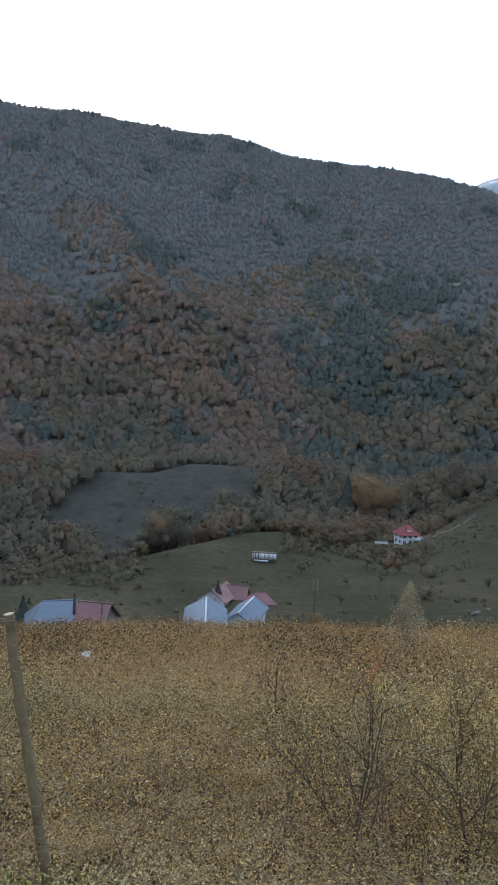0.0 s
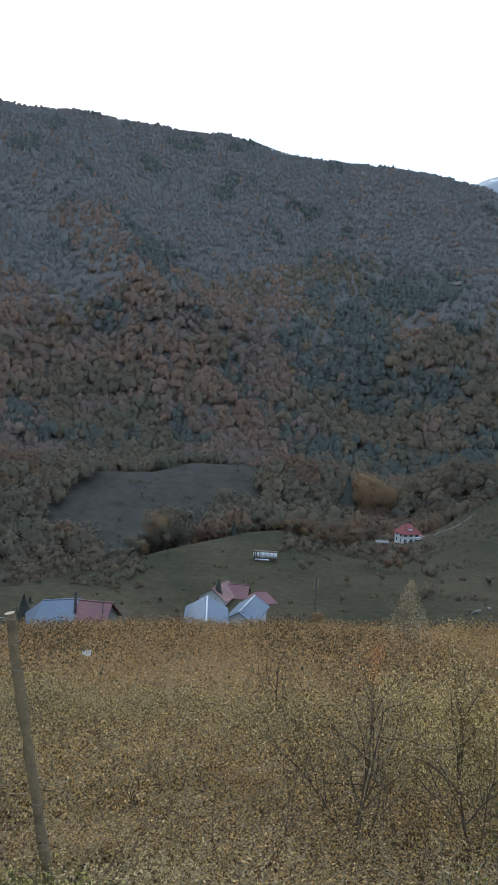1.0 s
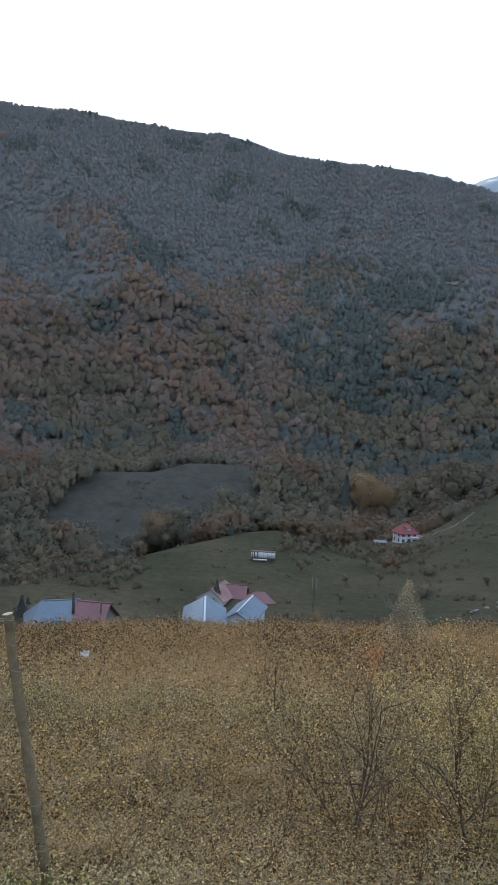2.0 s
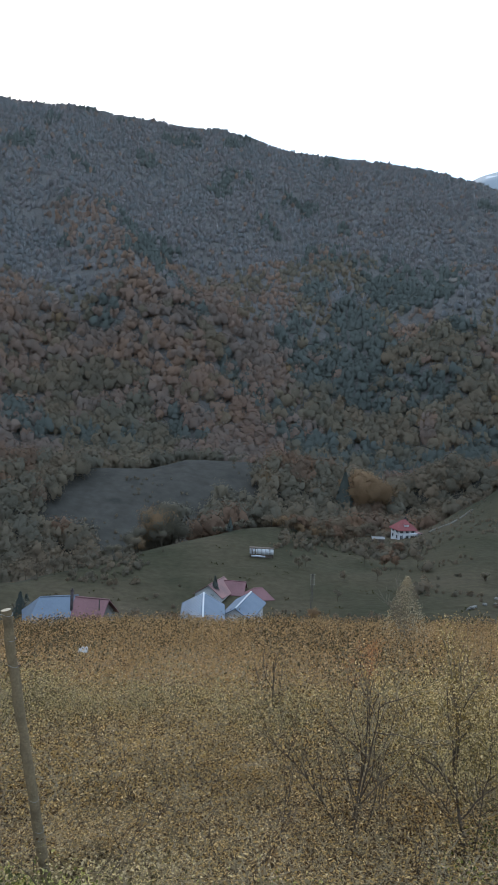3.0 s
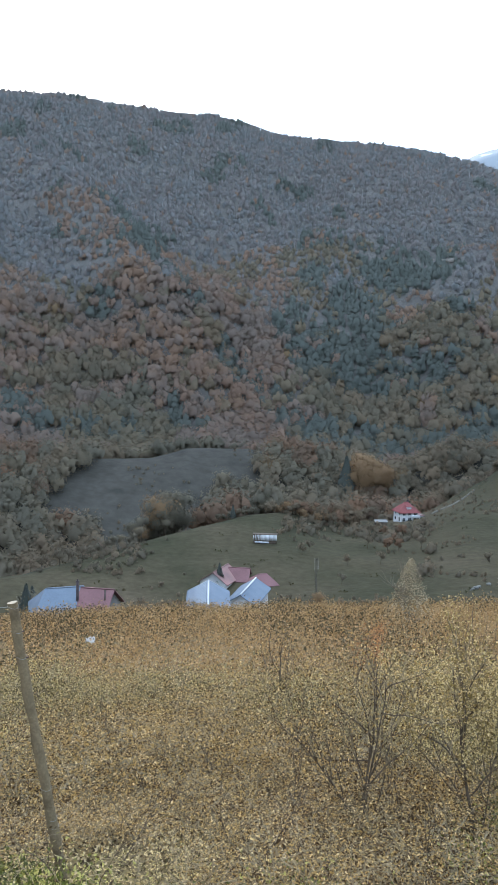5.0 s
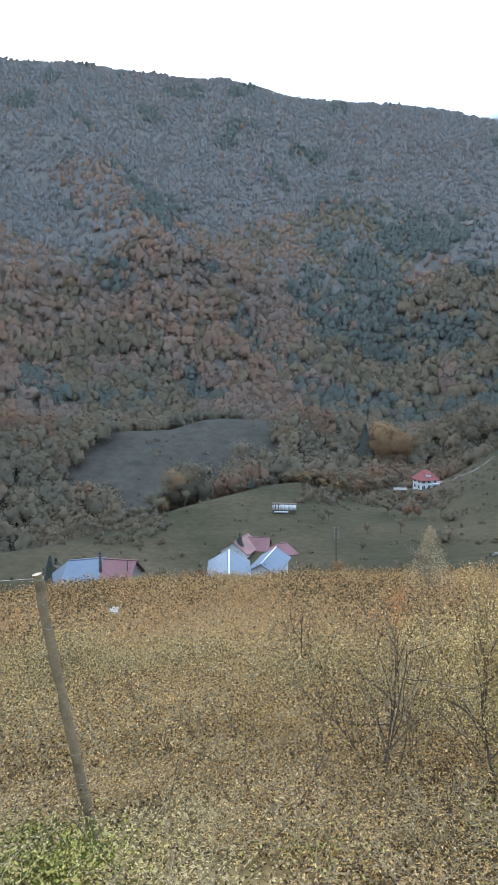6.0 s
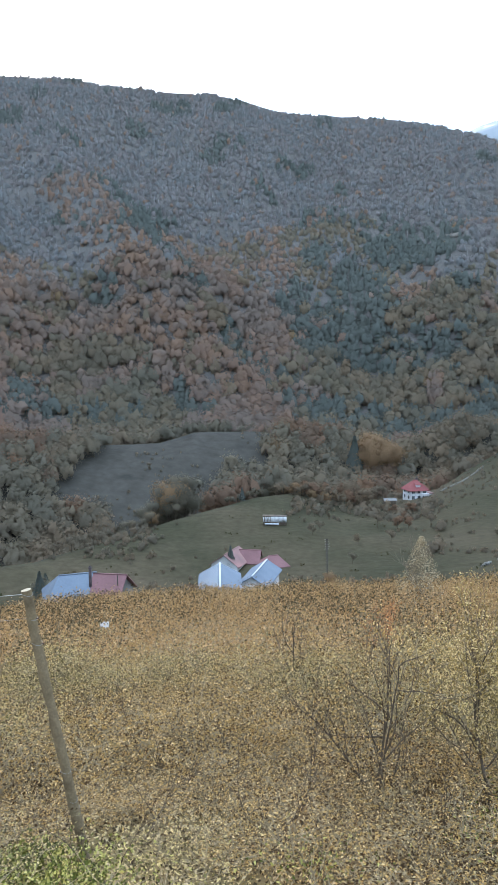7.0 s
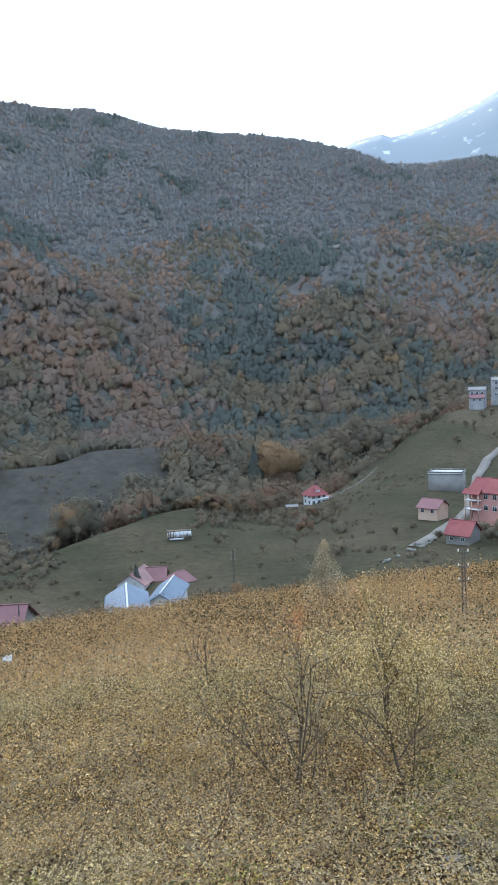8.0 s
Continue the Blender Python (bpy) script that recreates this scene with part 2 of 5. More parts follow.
edge_el = by_az([(-24, -17.8), (0, -17.5), (10, -17.0), (20, -15.8), (28, -14.8), (40, -14.0)])
spur_r = by_az([(-24, 160), (-18, 170), (-10, 190), (0, 225), (8, 255), (15, 285), (20, 330), (28, 400), (40, 450)])
spur_el = by_az([(-24, -15.8), (-18, -15.2), (-11, -13.6), (-5, -12.0), (0, -10.8), (3, -10.3), (8, -10.6), (12, -10.5), (15, -9.6), (19.6, -6.6), (21.6, -4.8), (23.1, -3.9), (24.5, -3.3), (26, -3.1), (28, -2.7), (40, -0.8)])
ravine_z = by_az([(-24, -86), (-10, -80), (0, -78), (10, -72), (16, -64), (20, -52), (28, -30), (40, -10)])
hill_r = by_az([(-24, 400), (0, 430), (10, 430), (16.5, 420), (20, 440), (28, 500), (40, 560)])
hill_el = by_az([(-24, -5.6), (-18, -6.2), (-13.8, -6.0), (-8, -5.9), (-5, -5.1), (0.5, -5.1), (6, -5.7), (9, -6.4), (13, -7.2), (16.5, -4.9), (20, -5.0), (28, -3.0), (40, -1.0)])
ridge_r = by_az([(-40, 1250), (-20, 1300), (0, 1280), (16, 1200), (20, 1250), (28, 1500), (45, 1600)])
ridge_el = by_az([(-60, 21.8), (-30, 21.6), (-24, 21.2), (-20.7, 20.4), (-15.3, 20.6), (-9.6, 20.3), (-3.2, 20.3), (-1, 19.75), (1.7, 18.95), (6, 18.55), (10.6, 18.1), (13, 17.9), (14.6, 17.6), (16.3, 17.0), (17.6, 16.6), (20.4, 15.2), (24.2, 14.85), (28.3, 14.4), (45, 13.5)])
snow_el = by_az([(10, 13), (15, 16.6), (17.5, 17.75), (18.7, 18.0), (19.9, 18.1), (20.5, 17.8), (23.2, 18.15), (24.6, 18.5), (26.6, 19.1), (28.5, 19.8), (36, 22), (50, 20)])


def knots(az):
    """Radius and height (from the eye) of the ground's bends along one bearing."""
    sr, hr, rr = spur_r(az), hill_r(az), ridge_r(az)
    e55 = np.tan(radians(edge_el(az))) * 55 - 1.6
    z95 = np.interp(az, [-20, 0, 15, 22, 30], [-33, -33, -31, -29.5, -28])
    z150 = np.interp(az, [-24, -4, 5, 12, 20, 28, 40], [-47.5, -49, -48, -44.5, -41.5, -40.5, -38])
    t = lambda f: math.tan(radians(f(az)))
    zs, zh, zr = t(spur_el) * sr, t(hill_el) * hr, t(ridge_el) * rr
    rav = ravine_z(az)
    flat = float(np.clip((az - 14) / 7, 0, 1))
    zm = (z150 + 0.5 * (zs - z150)) * (1 - flat) - 39.2 * flat
    if az > 18:
        rav = min(rav, zs - 6)
    k = [(0, -EYE), (0.9, -EYE), (2.2, -3.05), (4.2, -3.67), (55, e55), (95, z95), (150, z150), (150 + 0.45 * (sr - 150), zm), (sr, zs), (sr + 18, zs - 4), (sr + 85, rav), (hr, max(zh, rav + 3)), (hr + 55, zh - 14),
         (820, 145 + (zr - 480) * 0.2), (rr, zr), (rr + 500, zr - 220), (3200, 320), (4200, t(snow_el) * 4200), (4900, 700)]
    return k


def pchip(x, y, q):
    x, y = np.asarray(x, float), np.asarray(y, float)
    h, d = np.diff(x), np.diff(y) / np.diff(x)
    m = np.zeros_like(y)
    same = d[:-1] * d[1:] > 0
    w1, w2 = 2 * h[1:] + h[:-1], h[1:] + 2 * h[:-1]
    m[1:-1] = np.where(same, (w1 + w2) / (w1 / np.where(same, d[:-1], 1) + w2 / np.where(same, d[1:], 1)), 0)
    m[0], m[-1] = d[0], d[-1]
    i = np.clip(np.searchsorted(x, q) - 1, 0, len(h) - 1)
    s = (q - x[i]) / h[i]
    return y[i] * (1 + 2 * s) * (1 - s) ** 2 + h[i] * m[i] * s * (1 - s) ** 2 + y[i + 1] * s * s * (3 - 2 * s) + h[i] * m[i + 1] * s * s * (s - 1)


AZ = np.concatenate([np.arange(-180, -50, 5.0), np.arange(-50, -26, 1.0), np.arange(-26, 34, 0.35), np.arange(34, 60, 1.0), np.arange(60, 180, 5.0)])
RR = np.concatenate([[0.0], np.arange(0.3, 6, 0.3), np.geomspace(6, 150, 75), np.geomspace(153, 520, 75), np.geomspace(526, 1600, 80), np.geomspace(1650, 4900, 28)])
BACK = pchip([0, 3, 8, 120, 600, 1600, 4900], [0, 0, 1.5, 30, 160, 380, 420], RR)
GRID = np.zeros((len(AZ), len(RR)))
for _i, _az in enumerate(AZ):
    _k = knots(float(np.clip(_az, -60, 60)))
    _z = pchip([a for a, b in _k], [b for a, b in _k], RR) + EYE
    _w = np.clip((abs(_az - 4) - 48) / 40, 0, 1)
    _w = _w * _w * (3 - 2 * _w)
    GRID[_i] = _z * (1 - _w) + BACK * _w


def fbm(x, y, size, seed=0.0, octaves=3):
    return np.array([noise.fractal(Vector((a / size + seed, b / size - seed, seed * 1.7)), 0.9, 2.1, octaves) for a, b in zip(np.ravel(x), np.ravel(y))]).reshape(np.shape(x))


GX = np.sin(np.radians(AZ))[:, None] * RR[None]
GY = np.cos(np.radians(AZ))[:, None] * RR[None]
_hr = hill_r(np.clip(AZ, -60, 60))[:, None] + 70
_rr = ridge_r(np.clip(AZ, -60, 60))[:, None]
_s = np.clip((RR[None] - _hr) / (_rr - _hr), 0, 1)
_on_hill = np.sin(np.pi * _s) ** 0.8
_n = fbm(GX, GY, 210, 3.1, 4)
GRID += _on_hill * (24 * (1 - 2 * np.abs(_n)) - 10)


def line_bump(x0, y0, x1, y1, wide, high):
    dx, dy = x1 - x0, y1 - y0
    s = np.clip(((GX - x0) * dx + (GY - y0) * dy) / (dx * dx + dy * dy), 0, 1)
    d = np.hypot(GX - x0 - s * dx, GY - y0 - s * dy)
    return high * np.exp(-(d / wide) ** 2) * np.sin(np.pi * (0.08 + 0.84 * np.clip(s, 0, 1)))


# a wooded spur that runs down the mountain to the right, and a second one below the shoulder
GRID += _on_hill * line_bump(-260, 960, 30, 520, 55, 62)
GRID += _on_hill * line_bump(330, 900, 150, 600, 60, 35)
_near = np.clip((RR[None] - 5) / 6, 0, 1) * np.clip((140 - RR[None]) / 60, 0, 1)
GRID += _near * 0.22 * fbm(GX, GY, 4.0, 7.7, 3)
_mid = np.clip((RR[None] - 70) / 60, 0, 1) * np.clip((620 - RR[None]) / 100, 0, 1)
GRID += _mid * 1.3 * fbm(GX, GY, 55.0, 1.7, 3)
GRID[:, 0] = 0.0


def ground_at(x, y):
    """Height of the ground under (x, y); takes arrays."""
    x, y = np.asarray(x, float), np.asarray(y, float)
    az, r = np.degrees(np.arctan2(x, y)), np.hypot(x, y)
    i = np.clip(np.searchsorted(AZ, az) - 1, 0, len(AZ) - 2)
    j = np.clip(np.searchsorted(RR, r) - 1, 0, len(RR) - 2)
    s = np.clip((az - AZ[i]) / (AZ[i + 1] - AZ[i]), 0, 1)
    u = np.clip((r - RR[j]) / (RR[j + 1] - RR[j]), 0, 1)
    return GRID[i, j] * (1 - s) * (1 - u) + GRID[i + 1, j] * s * (1 - u) + GRID[i, j + 1] * (1 - s) * u + GRID[i + 1, j + 1] * s * u


def polar(az, r):
    return r * math.sin(radians(az)), r * math.cos(radians(az))


def meet(az, el):
    """Distance along a bearing at which a look down at el degrees meets the ground."""
    r = np.arange(2.5, 400, 0.02)
    x, y = r * math.sin(radians(az)), r * math.cos(radians(az))
    below = EYE + r * math.tan(radians(el)) < ground_at(x, y)
    return float(r[np.argmax(below)])


def snow_material():
    """Far snowy range; the paleness of kilometres of air is put into its colour and glow."""
    m = bpy.data.materials.new("far_snowy_range")
    m.use_nodes = True
    n, l = m.node_tree.nodes, m.node_tree.links
    geo = n.new("ShaderNodeNewGeometry")
    tex = n.new("ShaderNodeTexNoise")
    tex.inputs["Scale"].default_value, tex.inputs["Detail"].default_value = 0.013, 8
    l.new(geo.outputs["Position"], tex.inputs["Vector"])
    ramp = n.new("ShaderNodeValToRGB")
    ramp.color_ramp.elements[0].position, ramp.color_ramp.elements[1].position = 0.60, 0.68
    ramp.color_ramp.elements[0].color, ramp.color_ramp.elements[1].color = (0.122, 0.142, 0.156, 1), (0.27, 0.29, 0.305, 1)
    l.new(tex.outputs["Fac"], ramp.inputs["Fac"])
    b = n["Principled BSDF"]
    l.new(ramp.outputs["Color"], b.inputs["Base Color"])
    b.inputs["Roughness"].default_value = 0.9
    # Glow stands in for light scattered by the haze.
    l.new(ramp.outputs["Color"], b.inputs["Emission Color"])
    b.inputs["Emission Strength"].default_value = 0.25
    return m


M_SNOW = snow_material()


def build_ground():
    na, nr = len(AZ), len(RR)
    v = np.stack([GX, GY, GRID], -1).reshape(-1, 3)
    i, j = np.meshgrid(np.arange(na), np.arange(nr - 1), indexing="ij")
    i2 = (i + 1) % na
    f = np.stack([i * nr + j, i * nr + j + 1, i2 * nr + j + 1, i2 * nr + j], -1).reshape(-1, 4)
    r = RR[j] * 1.0
    az = np.clip(AZ[i], -60, 60)
    idx = np.zeros(i.shape, int)
    idx[r > 60] = 1
    idx[r > spur_r(az) + 12] = 2
    idx[r > hill_r(az) + 10] = 3
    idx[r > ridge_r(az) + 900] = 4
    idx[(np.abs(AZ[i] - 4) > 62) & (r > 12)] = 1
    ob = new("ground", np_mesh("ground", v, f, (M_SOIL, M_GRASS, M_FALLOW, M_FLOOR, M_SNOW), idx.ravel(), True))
    return tagged(ob, "steep valley ground with scrub slope, meadows and wooded mountain", "ground", kind="structure")


build_ground()


# ---- woods of the far slopes ----
PHI = (1 + 5 ** 0.5) / 2
ICO = np.array([(-1, PHI, 0), (1, PHI, 0), (-1, -PHI, 0), (1, -PHI, 0), (0, -1, PHI), (0, 1, PHI), (0, -1, -PHI), (0, 1, -PHI), (PHI, 0, -1), (PHI, 0, 1), (-PHI, 0, -1), (-PHI, 0, 1)]) / math.hypot(1, PHI)
ICO_FACES = np.array([t for t in itertools.combinations(range(12), 3) if all(np.linalg.norm(ICO[a] - ICO[b]) < 1.2 for a, b in itertools.combinations(t, 2))])
ICO_FACES = np.array([t if np.dot(np.cross(ICO[t[1]] - ICO[t[0]], ICO[t[2]] - ICO[t[0]]), ICO[t[0]]) > 0 else t[::-1] for t in ICO_FACES])


def clumps(centers, radius, rng, rough=0.16, tall=1.0):
    """Uneven leafy clumps, one round each centre."""
    n = len(centers)
    turn = rng.normal(size=(n, 3, 3))
    q = np.linalg.qr(turn)[0]
    q[:, :, 0] *= np.sign(np.linalg.det(q))[:, None]
    v = np.einsum("nij,kj->nki", q, ICO) * (1 + rough * rng.normal(size=(n, 12, 1))) * radius[:, None, None] * np.array([1, 1, tall]) + centers[:, None]
    return v.reshape(-1, 3), (ICO_FACES[None] + 12 * np.arange(n)[:, None, None]).reshape(-1, 3)


def unit(v):
    return v / (np.linalg.norm(v, axis=-1, keepdims=True) + 1e-9)


def crowns(xy, height, radius, shape, lumps, pieces, size, rng, core=1.0, calm=0.0, sink=0.0):
    """Many crowns: leafy clumps shingled with small sprays. Gives vertices, faces, each crown's own tint and soft
    outward normals, which lean to the canopy's own by calm. sink: share of the height by which crowns close up with the undergrowth."""
    n = len(xy)
    if n == 0:
        return np.zeros((0, 3)), np.zeros((0, 3), int), np.zeros(0), np.zeros((0, 3))
    z = ground_at(xy[:, 0], xy[:, 1]) - sink * height
    h, r = height[:, None], radius[:, None]
    base = np.column_stack([xy, z])[:, None]
    tint = rng.random(n)
    row = np.arange(n)[:, None]
    if shape == "round":
        d = unit(rng.normal(size=(n, lumps, 3)))
        d[:, :, 2] = np.where(d[:, :, 2] < -0.3, -d[:, :, 2], d[:, :, 2])
        d[:, 0] = (0, 0, 0.2)
        k = 0.45 + 0.3 * rng.random((n, lumps))
        c = base + np.stack([d[:, :, 0] * r * k, d[:, :, 1] * r * k, h * (0.52 + 0.42 * d[:, :, 2] * k * 1.15)], -1)
        lr = r * (0.30 + 0.2 * rng.random((n, lumps)))
        lr[:, 0] = radius * (0.55 if lumps > 1 else 0.68)
        cv, cf = clumps(c.reshape(-1, 3), lr.ravel() * core, rng, 0.26, 1.45)
        heart = base + np.stack([0 * h, 0 * h, h * 0.42], -1)
        cn = unit(cv - np.repeat(c.reshape(-1, 3), 12, 0)) * 0.55 + unit((cv.reshape(n, -1, 3) - heart) / np.stack([r, r, h * 0.5], -1)).reshape(-1, 3)
        pick = rng.integers(0, lumps, (n, pieces))
        e = unit(rng.normal(size=(n, pieces, 3)) + [0, 0, 0.5])
        sc = c[row, pick] + e * (lr[row, pick] * (0.8 + 0.6 * rng.random((n, pieces))))[:, :, None] * [1, 1, 1.45]
        out = unit((sc - heart) / np.stack([r, r, h * 0.5], -1))
        face = e + 0.8 * out + rng.normal(size=e.shape) * 0.55
        sn = e * 0.45 + out
        per = lumps * 12
    else:
        # tiers of drooping boughs
        sides = 7
        a = (np.arange(sides) / sides * 2 * math.pi)[None, None] + rng.random((n, lumps, 1)) * 6
        t = np.arange(lumps)[None, :, None] / lumps
        rad = r[:, :, None] * (1 - 0.85 * t) * (0.72 + 0.45 * rng.random((n, lumps, sides)))
        ring = base[:, :, None] + np.stack([np.cos(a) * rad, np.sin(a) * rad, h[:, :, None] * (0.04 + 0.88 * t + 0.05 * rng.random((n, lumps, sides)))], -1)
        tip = base + np.stack([0 * t[:, :, 0] + 0 * h, 0 * t[:, :, 0] + 0 * h, h * np.minimum(0.04 + 0.88 * (t[:, :, 0] + 1.6 / lumps), 1.0)], -1)
        cv = np.concatenate([ring, tip[:, :, None]], 2).reshape(-1, 3)
        i = np.arange(sides)
        cf = (np.stack([i, (i + 1) % sides, np.full(sides, sides)], -1)[None] + (sides + 1) * np.arange(n * lumps)[:, None, None]).reshape(-1, 3)
        per = lumps * (sides + 1)
        cn = unit((cv.reshape(n, per, 3) - base) * [1, 1, 0]).reshape(-1, 3) + [0, 0, 0.75]
        u = rng.random((n, pieces)) ** 0.75
        a = rng.random((n, pieces)) * 2 * math.pi
        rad = r * (1 - u) * (0.6 + 0.4 * rng.random((n, pieces)))
        sc = base + np.stack([np.cos(a) * rad, np.sin(a) * rad, h * (0.05 + 0.92 * u)], -1)
        sn = np.stack([np.cos(a), np.sin(a), 0 * a + 0.75], -1)
        face = sn + rng.normal(size=(n, pieces, 3)) * 0.4
    ln = (size * (0.7 + 0.7 * rng.random((n, pieces))) * (r / r.mean()) ** 0.5).ravel()
    v, f = cards(sc.reshape(-1, 3), face.reshape(-1, 3), ln, ln * (0.5 + 0.25 * rng.random(n * pieces)), rng, 0.12)
    lid = unit(np.column_stack([-xy / np.linalg.norm(xy, axis=1)[:, None] * 0.75, np.full(n, 0.8)])) * calm
    normals = np.concatenate([unit(cn) + np.repeat(lid, per, 0), unit(np.repeat(sn.reshape(-1, 3), 4, 0)) + np.repeat(lid, pieces * 4, 0)])
    return np.concatenate([cv, v]), np.concatenate([cf, f + len(cv)]), np.concatenate([np.repeat(tint, per), np.repeat(tint, pieces * 4)]), unit(normals)


def soft(me, normals):
    """Leafy masses take their shading from the crown's form, as thousands of small leaves would."""
    at = me.attributes.new("custom_normal", "FLOAT_VECTOR", "POINT")
    at.data.foreach_set("vector", np.asarray(normals, np.float32).ravel())
    return me


def soup_mesh(name, soup, mat):
    v, f = joined([q[:2] for q in soup])
    me = with_tint(np_mesh(name, v, f, (mat,), smooth=True), np.concatenate([q[2] for q in soup]))
    return soft(me, np.concatenate([q[3] for q in soup]))


def with_tint(me, tint):
    at = me.attributes.new("tint", "FLOAT", "POINT")
    at.data.foreach_set("value", np.asarray(tint, np.float32))
    return me


def far_meet(az, el):
    """Distance at which a look up at el degrees meets the mountainside."""
    r = np.arange(620, 1300, 0.5)
    return float(r[np.argmax(EYE + r * math.tan(radians(el)) < ground_at(r * math.sin(radians(az)), r * math.cos(radians(az))))])


TRACK = [(az, far_meet(az, el)) for az, el in ((9, 10.75), (10.5, 10.66), (12, 10.5), (13.5, 10.35), (14.5, 10.28), (15.5, 10.24), (16.5, 10.25), (18, 10.4))]


def wood_sites():
    rng = np.random.default_rng(11)
    pts = []
    r = 240.0
    while r < 1340:
        step = 7.2 if r < 480 else 9.0 if r < 720 else 6.9
        n = int(radians(58) * r / step)
        a = np.radians(-25 + 58 * (np.arange(n) + rng.random(n)) / n)
        rr = r + (rng.random(n) - 0.5) * step
        pts.append(np.stack([np.sin(a) * rr, np.cos(a) * rr], -1))
        r += step * 0.95
    p = np.concatenate(pts)
    az, rad = np.degrees(np.arctan2(p[:, 0], p[:, 1])), np.hypot(p[:, 0], p[:, 1])
    n1 = fbm(p[:, 0], p[:, 1], 60, 2.0, 3)
    sr, hr, rg = spur_r(az), hill_r(az), ridge_r(az)
    keep = (rad > sr + 22) & (rad < rg + 12)
    # the bare fallow flank of the middle hill, and the meadow behind the village
    flank = (rad < hr + 14) & (az > -13.4 + 9 * n1) & (az < 0.4 + 6 * n1 - (hr - rad) * 0.012) & (rad > sr + 62)
    flank |= (az > -9.6) & (az < -4.6) & (rad > sr + 30) & (rad < hr + 14)
    crest = (np.abs(rad - hr) < 20) & (az < 2) & (az > -12.5)
    tr = np.interp(az, [q[0] for q in TRACK], [q[1] for q in TRACK])
    flank |= (rad > tr - np.where((az > 14.9) & (az < 16.7), 15, 4)) & (rad < tr + 3) & (az > 9) & (az < 18)
    flank |= (az > 9.2) & (az < 12.2) & (rad > 398) & (rad < 436)
    meadow = ((az > 18.2) & (rad < hr - 30)) | ((az > 12.5) & (rad < sr + 40))
    p, az, rad, n1 = [q[keep & ~flank & ~crest & ~meadow] for q in (p, az, rad, n1)]
    return p, az, rad, n1, rng


def build_woods():
    p, az, rad, n1, rng = wood_sites()
    n2 = fbm(p[:, 0], p[:, 1], 120, 9.0, 3)
    n3 = fbm(p[:, 0], p[:, 1], 70, 4.0, 2)
    u = rng.random(len(p))
    hill = hill_r(az)
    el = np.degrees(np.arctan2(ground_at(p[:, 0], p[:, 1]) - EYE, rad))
    v = u - 0.5
    kind = np.where(n3 + 0.25 * v > 0.24, 5, 0)                            # russet, with brown leafless patches
    mixed = az + 3 * n2 > 3.5
    kind[mixed] = np.where(n1 + 0.3 * v > 0.24, 5, np.where(n1 + 0.3 * v < -0.2, 0, np.where(n3 + 0.25 * v > 0.14, 3, 2)))[mixed]
    kind[(n2 + 0.2 * v < -0.36)] = 2                                       # olive
    kind[(u > 0.993)] = 4
    # High slopes get the pale bare wood, whose colour stands in for haze.
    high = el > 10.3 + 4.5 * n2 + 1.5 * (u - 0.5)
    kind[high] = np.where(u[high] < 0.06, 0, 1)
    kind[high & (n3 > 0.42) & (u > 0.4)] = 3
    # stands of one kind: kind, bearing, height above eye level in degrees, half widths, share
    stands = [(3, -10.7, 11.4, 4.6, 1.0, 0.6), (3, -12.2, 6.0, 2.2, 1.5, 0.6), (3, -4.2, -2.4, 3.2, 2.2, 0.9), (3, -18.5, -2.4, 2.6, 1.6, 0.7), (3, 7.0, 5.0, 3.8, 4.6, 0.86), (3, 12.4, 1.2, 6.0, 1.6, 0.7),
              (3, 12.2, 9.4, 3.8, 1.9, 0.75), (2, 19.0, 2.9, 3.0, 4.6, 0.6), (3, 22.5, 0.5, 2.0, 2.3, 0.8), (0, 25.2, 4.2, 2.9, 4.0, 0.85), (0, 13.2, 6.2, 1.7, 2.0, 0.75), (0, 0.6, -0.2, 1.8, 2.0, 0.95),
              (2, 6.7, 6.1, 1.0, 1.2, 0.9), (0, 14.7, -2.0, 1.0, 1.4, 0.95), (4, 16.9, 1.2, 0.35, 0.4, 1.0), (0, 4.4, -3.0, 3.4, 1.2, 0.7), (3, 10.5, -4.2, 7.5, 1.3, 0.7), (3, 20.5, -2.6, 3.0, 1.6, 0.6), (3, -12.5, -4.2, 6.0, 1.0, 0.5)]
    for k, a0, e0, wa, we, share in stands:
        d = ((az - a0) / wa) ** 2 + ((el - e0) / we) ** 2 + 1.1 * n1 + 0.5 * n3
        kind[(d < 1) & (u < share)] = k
    kind[(rad > ridge_r(az) - 60)] = 1
    # Nearer slopes take darker crown colours, which mimic their thinner haze.
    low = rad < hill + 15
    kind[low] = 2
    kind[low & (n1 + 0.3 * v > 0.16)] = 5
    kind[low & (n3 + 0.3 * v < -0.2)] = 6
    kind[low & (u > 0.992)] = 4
    # the spur: russet on its near flank; dark fir colour behind its crest also stands in for shade
    off = ((p[:, 0] + 148) * -252 - (p[:, 1] - 776) * 182) / math.hypot(182, 252)
    on = (p[:, 1] < 860) & (rad > hill + 25)
    kind[on & (off > -6) & (off < 45) & (u > 0.2)] = 0
    kind[on & (off < -6) & (off > -34 + 20 * n3) & (u > 0.4)] = 3
    kind[low & (az > 13.4) & (az < 19) & (rad > 340)] = 5
